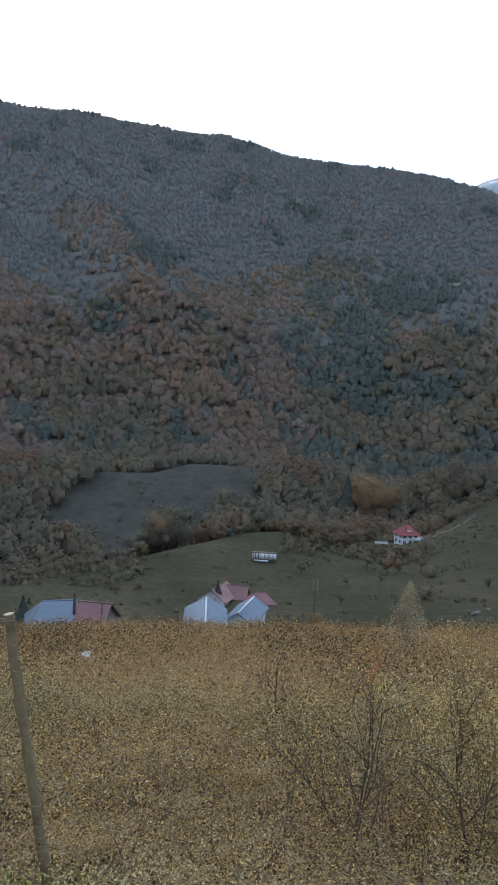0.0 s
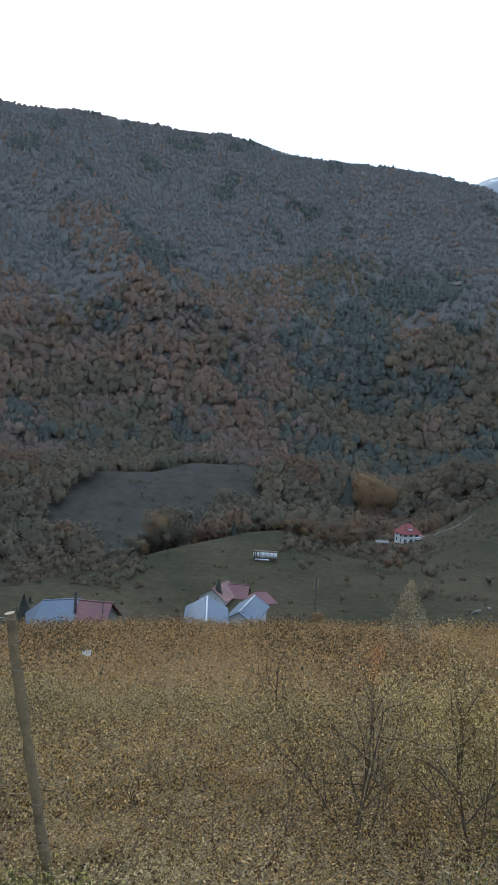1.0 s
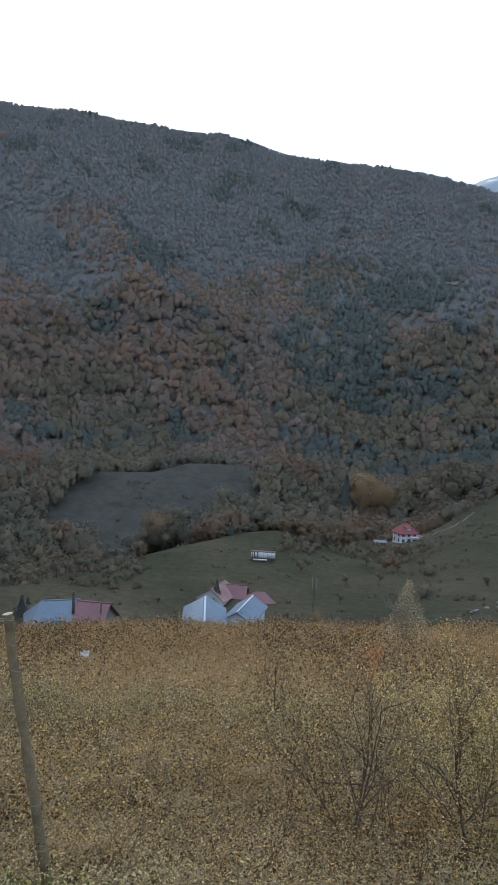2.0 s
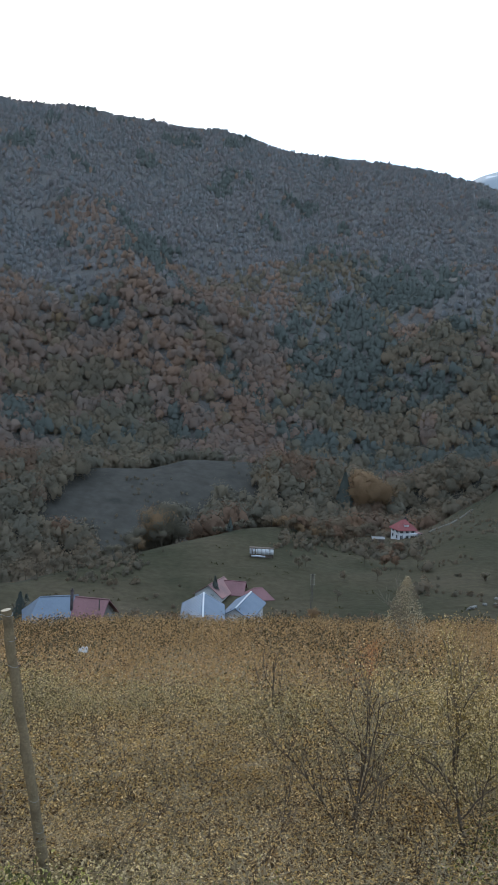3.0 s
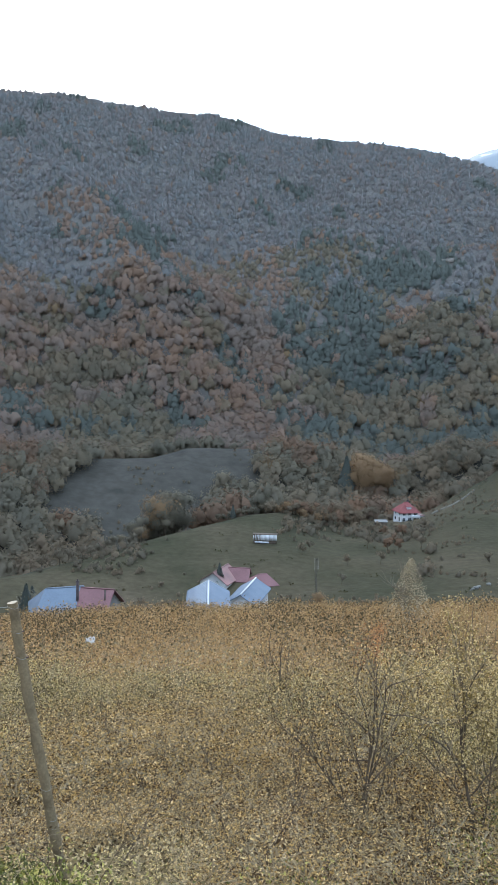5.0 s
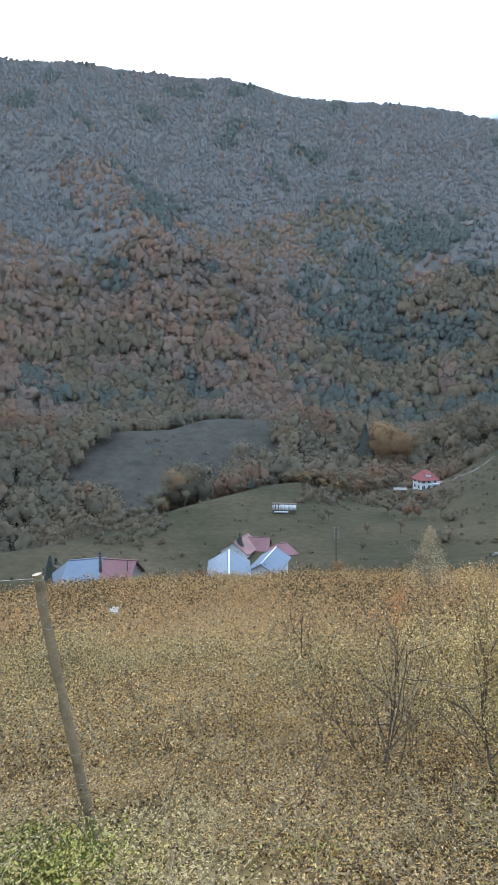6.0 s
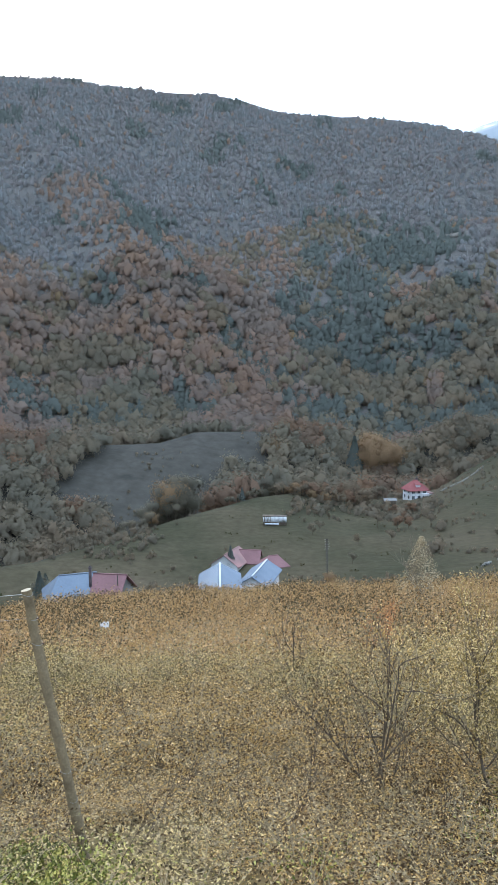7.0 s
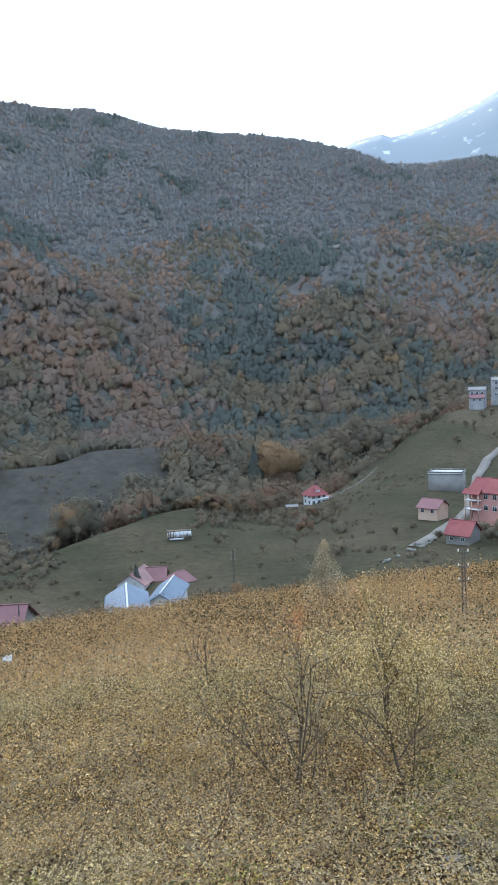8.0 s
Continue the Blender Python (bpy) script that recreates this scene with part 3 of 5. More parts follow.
    looks = [("russet_wood", M_F_RUST, "round", "russet autumn broadleaf wood on the mountainside"), ("bare_wood", M_F_BARE, "round", "leafless broadleaf wood, haze-greyed in colour, on the mountainside"),
             ("olive_wood", M_F_OLIVE, "round", "fading olive-green broadleaf wood on the slopes"), ("fir_wood", M_F_FIR, "fir", "dark green fir wood on the mountainside"),
             ("golden_wood", M_F_GOLD, "round", "scattered golden autumn trees on the slopes"),
             ("brown_wood", M_V_BARE, "round", "thinning brown broadleaf wood in the ravine"), ("dark_russet_wood", M_V_RUST, "round", "brown and russet broadleaf wood in the ravine")]
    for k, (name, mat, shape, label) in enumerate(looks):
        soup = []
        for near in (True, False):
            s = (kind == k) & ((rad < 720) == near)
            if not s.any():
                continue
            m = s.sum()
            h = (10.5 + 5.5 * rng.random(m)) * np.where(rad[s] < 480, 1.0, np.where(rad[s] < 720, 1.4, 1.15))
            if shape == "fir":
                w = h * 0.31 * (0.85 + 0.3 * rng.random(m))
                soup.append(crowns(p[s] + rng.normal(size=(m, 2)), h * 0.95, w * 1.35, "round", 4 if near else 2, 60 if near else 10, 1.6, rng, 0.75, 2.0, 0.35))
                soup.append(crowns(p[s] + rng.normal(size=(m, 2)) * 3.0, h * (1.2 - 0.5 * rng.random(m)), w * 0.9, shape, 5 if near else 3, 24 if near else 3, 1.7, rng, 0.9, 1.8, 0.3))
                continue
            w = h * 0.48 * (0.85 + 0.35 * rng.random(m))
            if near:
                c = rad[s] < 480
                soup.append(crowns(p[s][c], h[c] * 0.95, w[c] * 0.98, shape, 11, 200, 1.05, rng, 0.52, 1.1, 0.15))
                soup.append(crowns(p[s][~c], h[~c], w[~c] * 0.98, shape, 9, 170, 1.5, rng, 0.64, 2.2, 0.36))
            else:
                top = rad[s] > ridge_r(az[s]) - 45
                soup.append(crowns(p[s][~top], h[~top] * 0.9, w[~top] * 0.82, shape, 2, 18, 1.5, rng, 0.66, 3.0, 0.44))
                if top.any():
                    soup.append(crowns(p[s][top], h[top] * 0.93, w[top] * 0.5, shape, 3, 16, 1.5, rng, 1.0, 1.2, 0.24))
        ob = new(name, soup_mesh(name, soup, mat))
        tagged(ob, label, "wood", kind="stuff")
    # pale trunks that show between the crowns
    s = (kind == 1) & (rng.random(len(p)) < 0.25)
    q = p[s]
    z = ground_at(q[:, 0], q[:, 1])
    pieces = []
    base = np.array([[-1, 0, 0], [1, 0, 0], [0, 1, 0]]) * 0.16
    for (x, y), zz in zip(q, z):
        hh = 8 + 5 * rng.random()
        lean = rng.normal(size=2) * 0.4
        lo = base + [x, y, zz]
        pieces.append((np.concatenate([lo, base * 0.4 + [x + lean[0], y + lean[1], zz + hh]]), np.array([[0, 1, 4, 3], [1, 2, 5, 4], [2, 0, 3, 5]])))
    v, f = joined(pieces)
    tagged(new("wood_trunks", np_mesh("wood_trunks", v, f, (M_TRUNK_PALE,))), "pale slim trunks standing in the mountain wood", "wood", kind="stuff")


build_woods()


# ---- village ----
def box(x0, x1, y0, y1, z0, z1):
    v = np.array([(x, y, z) for z in (z0, z1) for y in (y0, y1) for x in (x0, x1)], float)
    return v, np.array([(0, 2, 3, 1), (4, 5, 7, 6), (0, 1, 5, 4), (2, 6, 7, 3), (0, 4, 6, 2), (1, 3, 7, 5)])


def box_mesh(name, mat, *sizes):
    v, f = joined([box(*q) for q in sizes])
    return np_mesh(name, v, f, (mat,))


def poly_mesh(name, verts, faces, mat):
    me = bpy.data.meshes.new(name)
    me.from_pydata([tuple(map(float, v)) for v in verts], [], faces)
    me.materials.append(mat)
    me.update()
    return me


def roof_mesh(w, d, rise, ridge, over, mat, thick=0.16):
    """A hipped (ridge < w) or gabled (ridge >= w) roof over a w x d plan, eaves at z = 0, with thickness."""
    W, D = w / 2 + over, d / 2 + over
    R = min(ridge / 2, W) if ridge < w else W
    drop = -rise * over / (d / 2)
    top = [(-W, -D, drop), (W, -D, drop), (W, D, drop), (-W, D, drop), (-R, 0, rise), (R, 0, rise)]
    low = [(x, y, z - thick) for x, y, z in top]
    faces = [(0, 1, 5, 4), (2, 3, 4, 5), (7, 6, 10, 11), (9, 8, 11, 10), (0, 6, 7, 1), (2, 8, 9, 3)]
    if ridge < w:
        faces += [(1, 2, 5), (3, 0, 4), (8, 7, 11), (6, 9, 10), (1, 7, 8, 2), (3, 9, 6, 0)]
    else:
        faces += [(0, 4, 10, 6), (4, 3, 9, 10), (1, 7, 11, 5), (5, 11, 8, 2)]
    return poly_mesh("roof", top + low, faces, mat)


def add_window(house, x, y, z, w, h, side="front"):
    """A framed window on the front (y) or a flank (x) wall of a house; its pane lies inside the frame."""
    f = 0.09
    rot = 0 if side == "front" else 90
    fr = part("window", box_mesh("window", M_WHITE, (-w / 2 - f, -w / 2, -0.05, 0.04, -f, h + f), (w / 2, w / 2 + f, -0.05, 0.04, -f, h + f), (-w / 2, w / 2, -0.05, 0.04, -f, 0), (-w / 2, w / 2, -0.05, 0.04, h, h + f), (-0.03, 0.03, -0.04, 0.03, 0, h)), house)
    fr.matrix_basis = pose(x, y, z, 0, 0, rot)
    part("pane", box_mesh("pane", M_GLASS, (-w / 2, -0.03, -0.012, 0.03, 0, h), (0.03, w / 2, -0.012, 0.03, 0, h)), fr)


def house(name, label, az, r, yaw, w, d, h, rise, ridge, wall_mat, roof_mat, windows=(), chimney=None, over=0.5, category="house", top=None, group="", pipe=None):
    x, y = polar(az, r)
    ob = new(name)
    z = float(ground_at(x, y))
    if top is not None:
        z = EYE + r * math.tan(radians(top)) - h - rise - 0.25      # set into or raised above the slope on its footing
    ob.matrix_basis = pose(x, y, z, 0, 0, -az + yaw)
    W, D = w / 2, d / 2
    v = [(-W, -D, -4.5), (W, -D, -4.5), (W, D, -4.5), (-W, D, -4.5), (-W, -D, h), (W, -D, h), (W, D, h), (-W, D, h)]
    f = [(0, 1, 5, 4), (1, 2, 6, 5), (2, 3, 7, 6), (3, 0, 4, 7), (4, 5, 6, 7)]
    if ridge >= w:
        v += [(-W, 0, h + rise - 0.1), (W, 0, h + rise - 0.1)]
        f += [(4, 7, 8), (6, 5, 9)]
    part("wall", poly_mesh("wall", v, f, wall_mat), ob)
    rf = part("roof", roof_mesh(w, d, rise, ridge, over, roof_mat), ob)
    rf.matrix_basis = pose(0, 0, h + 0.18)
    R = ridge / 2 if ridge < w else W + over
    part("ridge_cap", box_mesh("ridge_cap", roof_mat, (-R, R, -0.13, 0.13, h + rise + 0.10, h + rise + 0.24)), ob)
    for q in windows:
        side, u, zz, ww, hh = q
        if side == "front":
            add_window(ob, u, -D, zz, ww, hh)
        elif side == "left":
            add_window(ob, -W, u, zz, ww, hh, "flank")
        else:
            add_window(ob, W, u, zz, ww, hh, "flank")
    if chimney:
        cx, cy, cz, cw = chimney
        ch = part("chimney", box_mesh("chimney", M_SOOT, (cx - cw / 2, cx + cw / 2, cy - cw / 2, cy + cw / 2, h - 0.3, cz)), ob, "sooty brick chimney")
        part("cap", box_mesh("cap", M_SOOT, (cx - cw * 0.65, cx + cw * 0.65, cy - cw * 0.65, cy + cw * 0.65, cz, cz + 0.14), (cx - cw * 0.2, cx + cw * 0.2, cy - cw * 0.2, cy + cw * 0.2, cz + 0.14, cz + 0.4)), ch)
    if pipe:
        tv, tf = tube([(pipe[0], pipe[1], h), (pipe[0], pipe[1], pipe[2])], [0.09, 0.09], 8)
        part("stovepipe", np_mesh("stovepipe", tv, tf, (M_STEEL,)), ob, "rusty steel stovepipe")
    return tagged(ob, label, category, group)


house("house", "low house with a pale blue hipped tin roof", -14.75, 97, 4, 8.6, 9.0, 2.9, 2.9, 5.2, M_CONCRETE, M_BLUE_TIN, [("front", -1.8, 1.0, 1.1, 1.2), ("front", 1.5, 1.0, 1.1, 1.2)], top=-16.1)
house("house", "house wing with a faded red gabled tin roof", -12.1, 96.0, -20, 3.9, 8.0, 3.0, 2.7, 9, M_CONCRETE, M_RED_TIN, [("front", 0, 1.0, 1.1, 1.2)], chimney=(-2.2, -1.9, 7.2, 0.32), pipe=(1.6, -1.6, 6.2), top=-16.3)
b1 = house("house", "long house with pale blue gabled tin roof, white ridge cap", -2.9, 114, 90, 14.0, 6.6, 3.4, 1.75, 15, M_WHITE, M_BLUE_TIN, [("front", -2, 0.9, 1.1, 1.2), ("left", -1.5, 1.2, 1.1, 1.2), ("left", 1.5, 1.2, 1.1, 1.2)], top=-16.75)
part("white_cap", box_mesh("white_cap", M_WHITE, (-7.4, 7.4, -0.16, 0.16, 5.28, 5.42)), b1, "bright white ridge cap")
course = box_mesh("sheet_edge", M_WHITE_TIN, (-0.05, 0.05, -3.55, 0.0, 0, 0.04))
for _i in range(16):
    _q = part("sheet_edge", course, b1)
    _q.matrix_basis = pose(-7.2 + _i * 0.95, 3.45, 3.535, -math.degrees(math.atan2(1.75, 3.3)), 0, 0)
b2 = house("house", "small house with pale blue gabled tin roof, white ridge cap", 0.5, 122, 76, 10.6, 4.9, 3.0, 1.5, 11, M_WHITE, M_BLUE_TIN, [("front", 0, 0.9, 1.1, 1.2)], top=-16.2)
part("white_cap", box_mesh("white_cap", M_WHITE, (-5.7, 5.7, -0.14, 0.14, 4.64, 4.78)), b2, "bright white ridge cap")
house("house", "house with a brown tiled gable roof and white gable wall", -1.9, 168, 66, 8.5, 7.0, 3.2, 2.4, 9, M_WHITE, M_BROWN_TILE, [("left", -1.2, 1.2, 1.0, 1.2), ("left", 1.2, 1.2, 1.0, 1.2)], top=-14.8)
house("house", "house with a dull red tin roof beside a conifer", -0.3, 170, -8, 4.6, 6.0, 3.6, 2.3, 6, M_OCHRE, M_RED_TIN, [("front", -1, 1.2, 1.0, 1.2), ("front", 1, 1.2, 1.0, 1.2)], top=-14.75)
house("house", "white house with a red hipped tin roof", 1.65, 166, 22, 5.6, 5.6, 2.8, 1.9, 2.4, M_WHITE, M_RED_TIN, [("front", -1.3, 1.0, 1.0, 1.2), ("front", 1.3, 1.0, 1.0, 1.2)], top=-15.2)


def build_barn():
    x, y = polar(1.8, 200)
    ob = new("hay_barn")
    ob.matrix_basis = pose(x, y, float(ground_at(x, y)) + 0.3, 0, 0, -1.8 - 2)
    part("wall", box_mesh("wall", M_DARK_WOOD, (-3.4, 3.4, -1.6, -0.2, -1.2, 2.3)), ob, "dark boarded wall")
    panel = box_mesh("panel", M_WHITE, (-0.57, 0.57, -0.03, 0.03, 0, 1.65))
    for i in range(4):
        q = part("panel", panel, ob, "pale sheet metal panel")
        q.matrix_basis = pose(-0.62 + i * 1.19, -1.64, 0.6)
    slat = box_mesh("slat", M_WHITE, (-0.13, 0.13, -0.03, 0.03, 0, 1.55))
    for i in range(5):
        q = part("slat", slat, ob, "pale upright board")
        q.matrix_basis = pose(-3.25 + i * 0.45, -1.64, 0.6 + 0.06 * (i % 2), 0, 3 * (i % 3 - 1), 0)
    part("sill_beam", box_mesh("sill_beam", M_WHITE_TIN, (-2.9, 1.2, -1.9, -1.62, -0.15, 0.28)), ob, "pale beam along the foot")
    rf = part("roof", box_mesh("roof", M_DARK_WOOD, (-3.6, 3.6, -1.72, -0.05, -0.06, 0.06)), ob, "thin dark roof")
    rf.matrix_basis = pose(0, 0, 2.42, 3, 0, 0)
    tagged(ob, "small hay barn with pale sheet panels and slatted bay", "barn")


build_barn()
wh = house("house", "two-storey white house with a dark red hipped roof", 13.35, 266, 28, 6.8, 6.4, 4.4, 2.9, 1.6, M_WHITE, M_RED_TILE,
           [("front", u, zz, 1.1, 1.3) for u in (-2.3, 0.0, 2.3) for zz in (0.7, 2.9)] + [("left", u, zz, 1.1, 1.3) for u in (-1.6, 1.6) for zz in (0.7, 2.9)], chimney=(0.9, 0.5, 8.0, 0.7), over=0.7, top=-8.85)
part("balcony", box_mesh("balcony", M_WHITE, (0.4, 3.6, -4.5, -3.2, 2.1, 2.28), (0.4, 3.6, -4.5, -4.4, 2.28, 3.1)), wh)
for _x in (0.5, 3.5):
    part("balcony_post", box_mesh("balcony_post", M_WHITE, (_x - 0.1, _x + 0.1, -4.45, -4.25, -2.0, 2.1)), wh)
dm = part("dormer", box_mesh("dormer", M_WHITE, (-0.9, 0.9, -2.6, -0.4, 4.6, 6.0)), wh, "white dormer")
dr = part("dormer_roof", roof_mesh(1.8, 2.2, 0.5, 3, 0.2, M_RED_TILE, 0.1), wh)
dr.matrix_basis = pose(0, -1.5, 6.1)
part("annex", box_mesh("annex", M_WHITE, (3.42, 6.4, -2.2, 2.6, -2.5, 2.4)), wh, "low white annex")
part("annex_roof", box_mesh("annex_roof", M_BROWN_TILE, (3.43, 6.8, -2.6, 3.0, 2.4, 2.62)), wh, "dark flat annex roof")
house("shed", "low shed with a pale flat tin roof on the meadow", 11.35, 258, 10, 4.2, 3.0, 1.5, 0.5, 5, M_DARK_WOOD, M_CONCRETE, category="shed", over=0.3)
# houses along the road
house("house", "ochre house with a red gabled roof by the road", 22.95, 196, -28, 5.8, 6.4, 2.6, 1.9, 6.0, M_OCHRE, M_RED_TIN, [("front", -1.6, 1.2, 0.9, 1.1), ("front", 1.4, 1.2, 0.9, 1.1), ("left", 0, 1.2, 0.9, 1.1)], top=-10.15)
house("house", "low house with a bright red gabled roof below the road", 25.25, 168, -24, 5.6, 6.6, 0.5, 2.6, 6, M_CONCRETE, M_RED_TILE, [("front", -1.5, -1.0, 0.8, 0.8), ("front", 1.3, -1.0, 0.8, 0.8)], top=-11.85)
rh = house("house", "three-storey salmon house with red roof and open balconies", 27.6, 192, -30, 8.6, 9.2, 5.6, 2.9, 9, M_PINK, M_RED_TILE, [("front", u, zz, 1.1, 1.3) for u in (0.5, 3.0) for zz in (0.8, 3.8)] + [("left", u, zz, 1.1, 1.3) for u in (-2, 2) for zz in (0.8, 3.8)], top=-8.55)
part("balcony", box_mesh("balcony", M_WHITE, (-5.0, -0.8, -6.0, -4.0, 0.7, 0.92), (-5.0, -0.8, -6.0, -4.0, 3.1, 3.32)), rh, "pale concrete balcony slabs")
for _x in (-4.8, -2.9, -1.0):
    part("balcony_post", box_mesh("balcony_post", M_OCHRE, (_x - 0.13, _x + 0.13, -5.95, -5.68, -2, 5.2)), rh)
pr = part("porch_roof", roof_mesh(4.4, 2.4, 0.9, 5, 0.3, M_RED_TILE), rh)
pr.matrix_basis = pose(-2.9, -5.0, 5.3)


def build_flat_house():
    x, y = polar(24.1, 236)
    ob = new("concrete_house")
    ob.matrix_basis = pose(x, y, EYE + 236 * math.tan(radians(-7.9)) - 5.0, 0, 0, -24.1 - 10)
    part("wall", box_mesh("wall", M_CONCRETE, (-5.4, 5.4, -3.8, 3.8, -4, 4.2)), ob)
    part("roof_slab", box_mesh("roof_slab", M_WHITE, (-5.6, 5.6, -4.0, 4.0, 4.2, 4.45)), ob, "pale flat roof slab")
    for q in ((-5.6, 5.6, -4.0, -3.75), (-5.6, 5.6, 3.75, 4.0), (-5.6, -5.35, -3.74, 3.74), (5.35, 5.6, -3.74, 3.74)):
        part("parapet", box_mesh("parapet", M_STONE, (*q, 4.45, 4.95)), ob, "dark low parapet")
    tagged(ob, "unfinished grey concrete house with a pale flat roof", "house")


build_flat_house()
house("house", "tall white house at the end of the village", 26.6, 386, -6, 8.2, 7.0, 6.5, 1.4, 9, M_DULL_WALL, M_CONCRETE, [("front", u, zz, 1.2, 1.4) for u in (-2.4, 0, 2.4) for zz in (1.0, 4.0)], top=-1.35)
house("house", "white house with a grey roof among the upper houses", 28.3, 392, 8, 9.0, 7.0, 9.0, 1.4, 10, M_DULL_WALL, M_CONCRETE, [("front", u, zz, 1.2, 1.4) for u in (-2.6, 0, 2.6) for zz in (1.0, 4.0, 6.8)], top=-0.65)
house("house", "mauve-roofed small white house below the upper houses", 26.5, 379, 4, 7.0, 5.0, 2.6, 1.4, 8, M_DULL_WALL, M_RED_TIN, [("front", -1.5, 0.8, 1.0, 1.2), ("front", 1.5, 0.8, 1.0, 1.2)], top=-1.95)


def ribbon(name, pts, width, mat, label, category, lift=0.12, thick=0.3):
    """A strip laid along bearings and distances on the ground."""
    p = np.array([polar(a, r) for a, r in pts])
    s = np.linspace(0, len(p) - 1, 14 * len(p))
    i = np.minimum(s.astype(int), len(p) - 2)
    u = (s - i)[:, None]
    u = u * u * (3 - 2 * u) * 0.3 + u * 0.7
    c = p[i] * (1 - u) + p[i + 1] * u
    d = np.gradient(c, axis=0)
    d /= np.linalg.norm(d, axis=1)[:, None]
    side = np.stack([d[:, 1], -d[:, 0]], -1) * width / 2
    wob = (1 + 0.08 * np.sin(s * 3.1) + 0.06 * np.sin(s * 7.7))[:, None]
    l, q = c - side * wob, c + side * wob
    z = np.maximum(ground_at(l[:, 0], l[:, 1]), ground_at(q[:, 0], q[:, 1])) + lift
    n = len(c)
    v = np.concatenate([np.column_stack([l, z]), np.column_stack([q, z]), np.column_stack([l, z - thick - 1]), np.column_stack([q, z - thick - 1])])
    k = np.arange(n - 1)
    f = np.concatenate([np.stack([k, k + n, k + n + 1, k + 1], -1), np.stack([k, k + 1, k + 1 + 2 * n, k + 2 * n], -1), np.stack([k + n, k + 3 * n, k + 1 + 3 * n, k + 1 + n], -1)])
    return tagged(new(name, np_mesh(name, v, f, (mat,))), label, category, kind="structure")


ribbon("road", [(21.4, 164), (22.6, 172), (23.7, 182), (24.9, 194), (25.8, 212), (26.1, 236), (26.4, 262), (27.2, 290), (29.5, 330)], 3.2, M_ROAD, "pale narrow concrete road climbing through the village", "road")
ribbon("track", [(15.4, 266), (17.0, 276), (18.6, 300)], 0.9, M_DIRT, "pale gravel track behind the white house", "road")
ribbon("mountain_track", [q for q in TRACK if 14 < q[0] < 17], 5.0, M_ROAD, "dirt track cut across the wooded mountainside", "road", 1.0, 3.0)


def stone_wall(az0, az1, r0, r1, h):
    """A broken line of uneven pale stones."""
    rng = np.random.default_rng(int(az0 * 10))
    ob = new("retaining_wall")
    x0, y0 = polar(az0, r0)
    x1, y1 = polar(az1, r1)
    n = int(math.hypot(x1 - x0, y1 - y0) / 0.75)
    shapes = []
    for i in range(6):
        v, f = clumps(np.zeros((1, 3)), np.ones(1), rng, 0.2)
        shapes.append(np_mesh("stone", np.clip(v, -0.8, 0.8), f, (M_STONE,)))
    for i in range(n):
        if rng.random() < 0.12:
            continue
        u = (i + rng.random()) / n
        x, y = x0 + (x1 - x0) * u + rng.normal() * 0.55, y0 + (y1 - y0) * u + rng.normal() * 0.55
        k = h * (0.25 + 0.6 * rng.random() ** 1.5)
        q = part("stone", shapes[i % 6], ob)
        q.matrix_basis = pose(x, y, float(ground_at(x, y)) + k * 0.4, 0, 0, rng.random() * 360) @ Matrix.Diagonal((k * (1 + 0.6 * rng.random()), k, k * 0.8, 1))
    return tagged(ob, "broken pale fieldstone retaining wall along the road", "wall")


stone_wall(18.6, 22.6, 150, 168, 0.8)
stone_wall(24.0, 25.0, 180, 188, 1.1)


